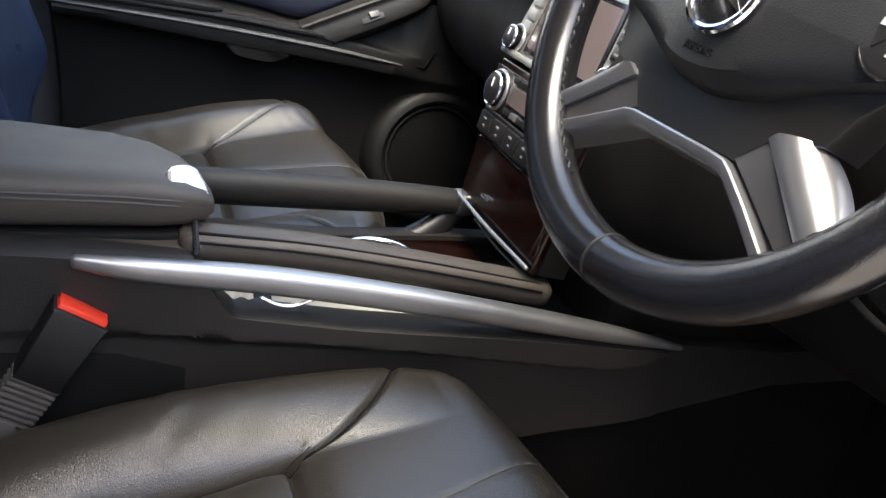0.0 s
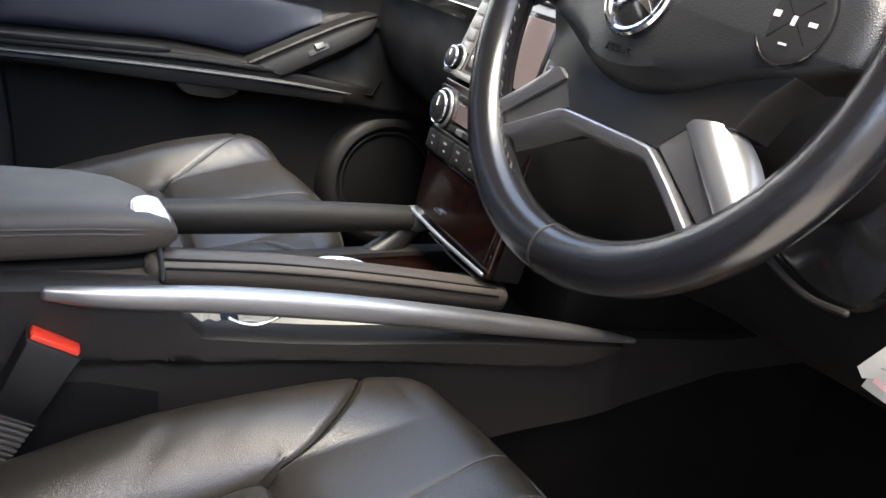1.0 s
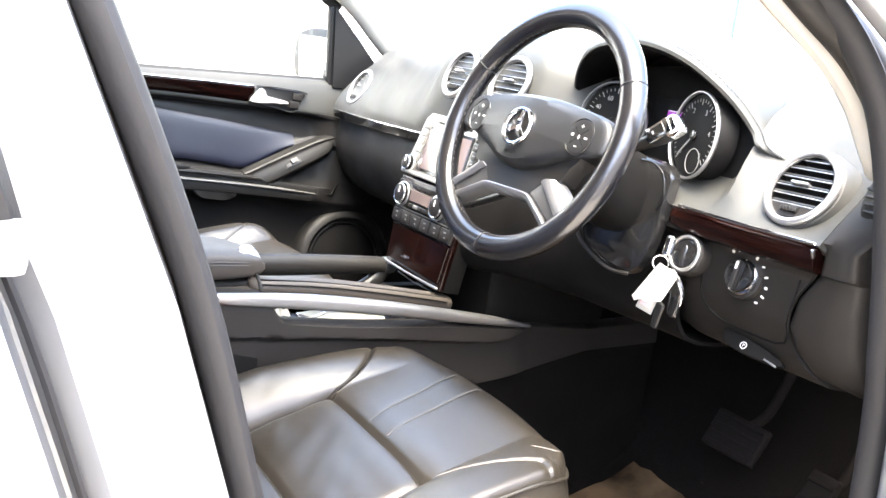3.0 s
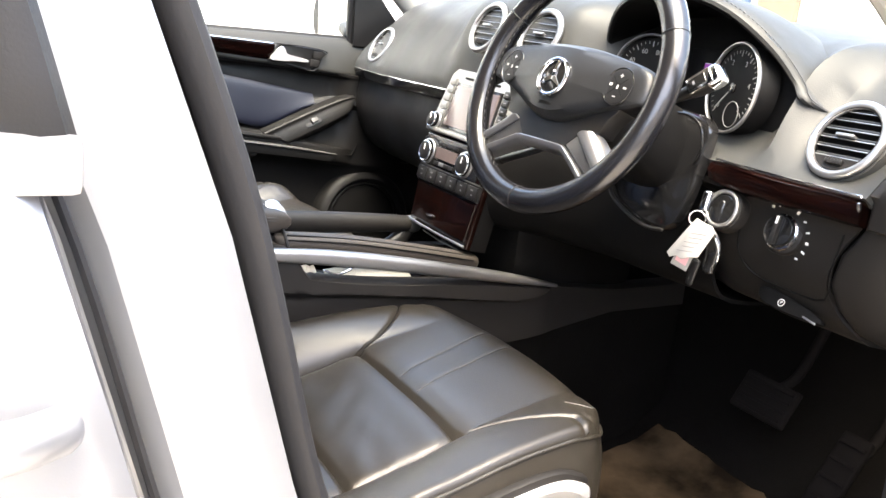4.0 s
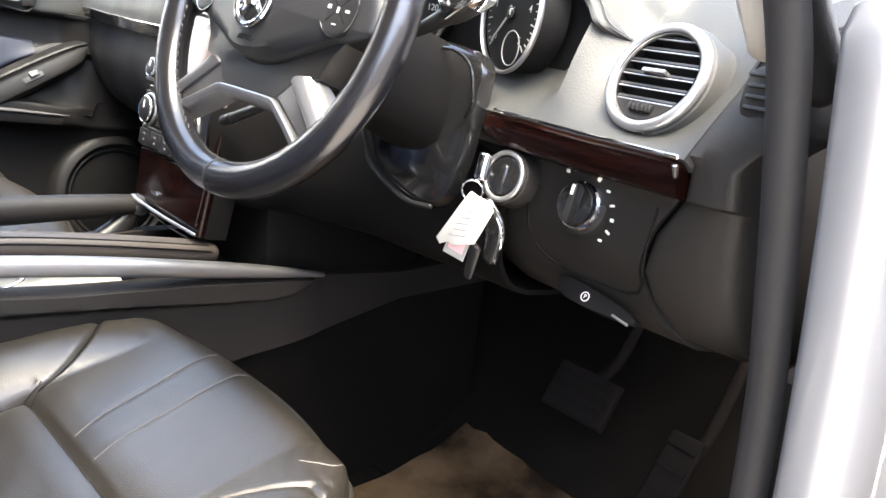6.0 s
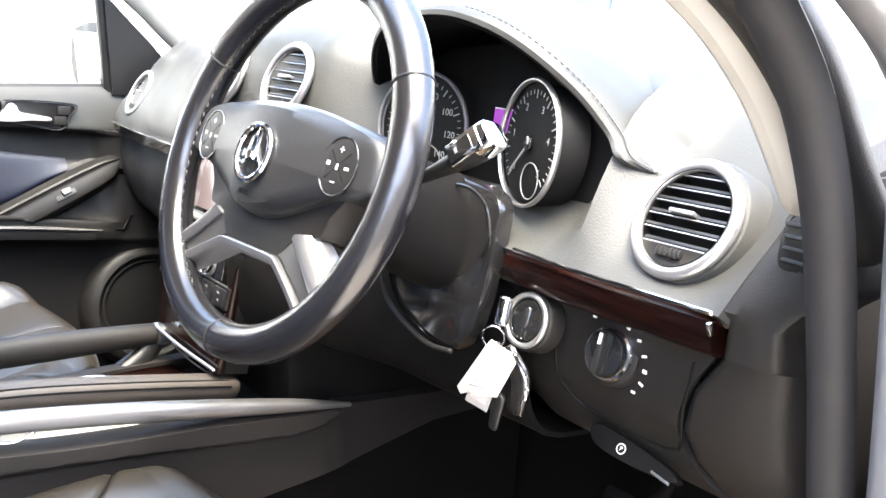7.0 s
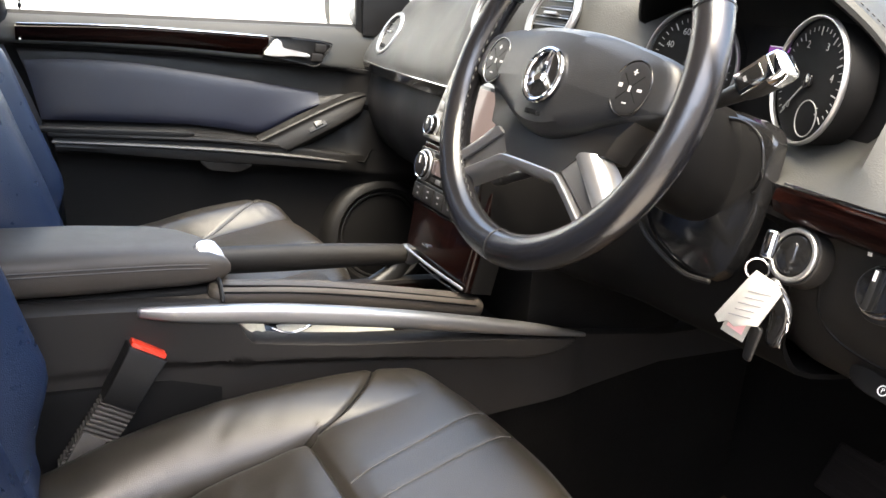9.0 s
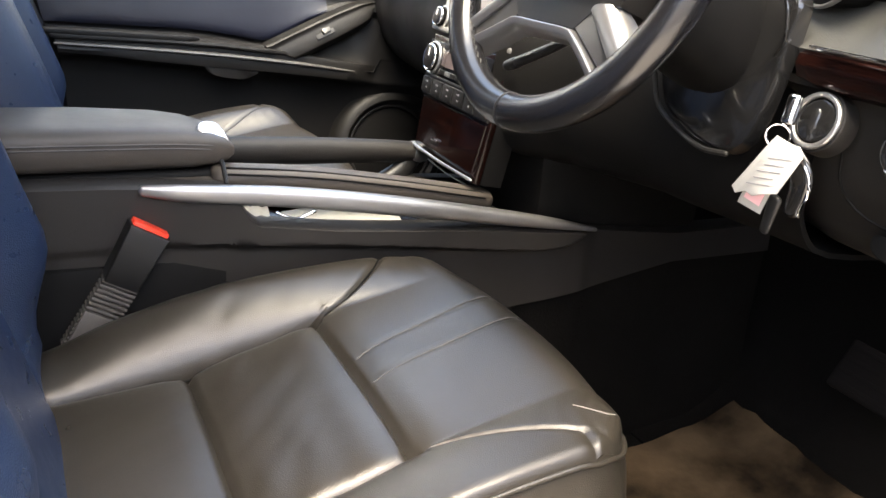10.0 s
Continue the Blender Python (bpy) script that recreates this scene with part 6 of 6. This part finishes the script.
for k in range(11):
    x = lerp(-0.80, 0.80, k / 10)
    t = (x / 0.80) ** 2
    screen_pts.append([Vector((x, 0.84 - 0.30 * t, 0.775)), Vector((x * 0.95, 0.52 - 0.26 * t, 0.92)), Vector((x * 0.88, 0.16 - 0.16 * t, 1.06)), Vector((x * 0.86, -0.20 - 0.06 * t, 1.18))])
g = part("windscreen", skin(screen_pts, 0.005), GLASS, car)
g.visible_shadow = False
wiper = thing("wiper", "black wiper blade lying at the foot of the windscreen", "wiper")
part("blade", tube([(-0.03, 0.848, 0.806), (0.18, 0.842, 0.797), (0.34, 0.832, 0.786)], 0.006, 0.010, 8), BLACK, wiper)
part("arm", tube([(0.10, 0.862, 0.800), (0.22, 0.852, 0.806), (0.33, 0.842, 0.797)], 0.006, 0.005, 8), BLACK, wiper)

# open driver's door, swung out on its hinges
odoor = thing("driver_door", "open silver driver's door with black window frame", "car door")
om = pose(0.95, 0.50, 0, 0, 0, -28)
part("skin", box((0.96, 0.05, 0.74), om @ pose(0.50, 0.03, 0.28), 0.03), BODY, odoor)
part("inner_panel", box((0.90, 0.06, 0.68), om @ pose(0.50, -0.025, 0.29), 0.03), PANEL, odoor)
part("frame_front", tube([om @ Vector(p) for p in ((0.04, 0.02, 0.62), (0.12, -0.02, 0.80), (0.30, -0.06, 1.00))], 0.022, 0.030), BLACK, odoor)
part("frame_top", tube([om @ Vector(p) for p in ((0.30, -0.06, 1.00), (0.55, -0.09, 1.08), (0.98, -0.10, 1.10), (0.99, -0.04, 0.64))], 0.022, 0.028), BLACK, odoor)

# ---- floor ----
tagged(part("floor", box((1.76, 1.60, 0.03), pose(0, 0.02, -0.105), 0), CARPET), "dark grey carpet floor of the footwells", "floor", kind="structure")
tagged(part("floor_rear", box((1.76, 1.50, 0.03), pose(0, -1.53, -0.105), 0), CARPET), "dark carpet floor behind the seats", "floor", kind="structure")
rows = [[Vector((x, y, z)) for y, z in ((0.40, -0.085), (0.55, -0.055), (0.72, 0.10), (0.79, 0.30))] for x in (-0.80, -0.4, 0.0, 0.4, 0.80)]
tagged(part("toe_board", skin([smooth_line(r, 4) for r in rows], 0.02, (0, -1, 1)), CARPET), "dark carpeted toe board", "floor", kind="structure")
rows = []
for k in range(25):
    x = lerp(0.17, 0.74, k / 24)
    row = []
    for j in range(33):
        y = lerp(-0.30, interp(x, [0.17, 0.42, 0.60, 0.74], [0.57, 0.56, 0.53, 0.44]) + 0.012 * noise.noise(Vector((x * 30, 0, 5))), j / 32)
        lift = interp(y, [0.38, 0.48, 0.60], [0.0, 0.016, 0.055])
        row.append(Vector((x, y, -0.078 + lift + 0.004 * noise.noise(Vector((x * 9, y * 9, 2))))))
    rows.append(row)
mat_ob = part("floor_mat", skin(rows, 0.006), MAT)
tagged(mat_ob, "worn tan floor mat with dark stains in the driver's footwell", "floor mat")


def pedal(name, label, p, size, tilt):
    pd = thing(name, label, "pedal", "driver's pedals")
    m = pose(*p, tilt, 0, 0)
    part("pad", box((size[0], size[1], 0.016), m, 0.006, 3), WORN, pd)
    for k in range(4):
        part("pad_rib", box((size[0] * 0.86, 0.006, 0.004), m @ pose(0, -size[1] * 0.36 + size[1] * 0.24 * k, 0.009), 0.001), WORN, pd)
    part("arm", tube([m @ Vector((0, 0.02, -0.01)), m @ Vector((0, 0.08, -0.05)), m @ Vector((0.0, 0.22, -0.04))], 0.010, 0.008), WORN, pd)


pedal("brake_pedal", "wide black rubber brake pedal", (0.435, 0.535, 0.155), (0.115, 0.075), 58)
pedal("accelerator_pedal", "narrow black accelerator pedal", (0.605, 0.53, 0.10), (0.055, 0.14), 55)

# ---- outside ----
tagged(part("ground", box((400, 400, 0.1), pose(0, 0, -0.50), 0), CONCRETE), "pale concrete yard outside the car", "ground", kind="structure")
ahead = tagged(part("wall_ahead", box((40, 0.3, 4.2), pose(11, 9.0, 1.6), 0.02), RENDER_WALL), "pale wall of a building ahead of the car", "wall", kind="structure")
part("wall_panel", box((1.15, 0.06, 0.9), pose(-7.55, 8.80, 1.65), 0.01), BLUE, ahead, "faded blue panel")
part("wall_post", box((0.60, 0.10, 2.0), pose(-6.50, 8.78, 1.20), 0.02), TAN, ahead, "tan post")
# Added wall: fills the far window with white and reflects light into the cabin.
left = tagged(part("wall_left", box((0.4, 30, 5.0), pose(-9.0, -1.0, 2.0), 0.02), RENDER_WALL), "pale wall added beyond the far window to whiten it and bounce light", "wall", kind="structure")
part("wall_board", box((0.06, 2.0, 0.34), pose(-8.78, 6.70, 0.84), 0.01), BLUE, left, "long blue board")
# Unseen wall, added to cut and warm low light through the open door.
tagged(part("wall_right", box((0.3, 26, 2.7), pose(4.4, -3.0, 0.85), 0.02), CREAM_WALL), "unseen cream wall added beside the open door to shape its light", "wall", kind="structure")
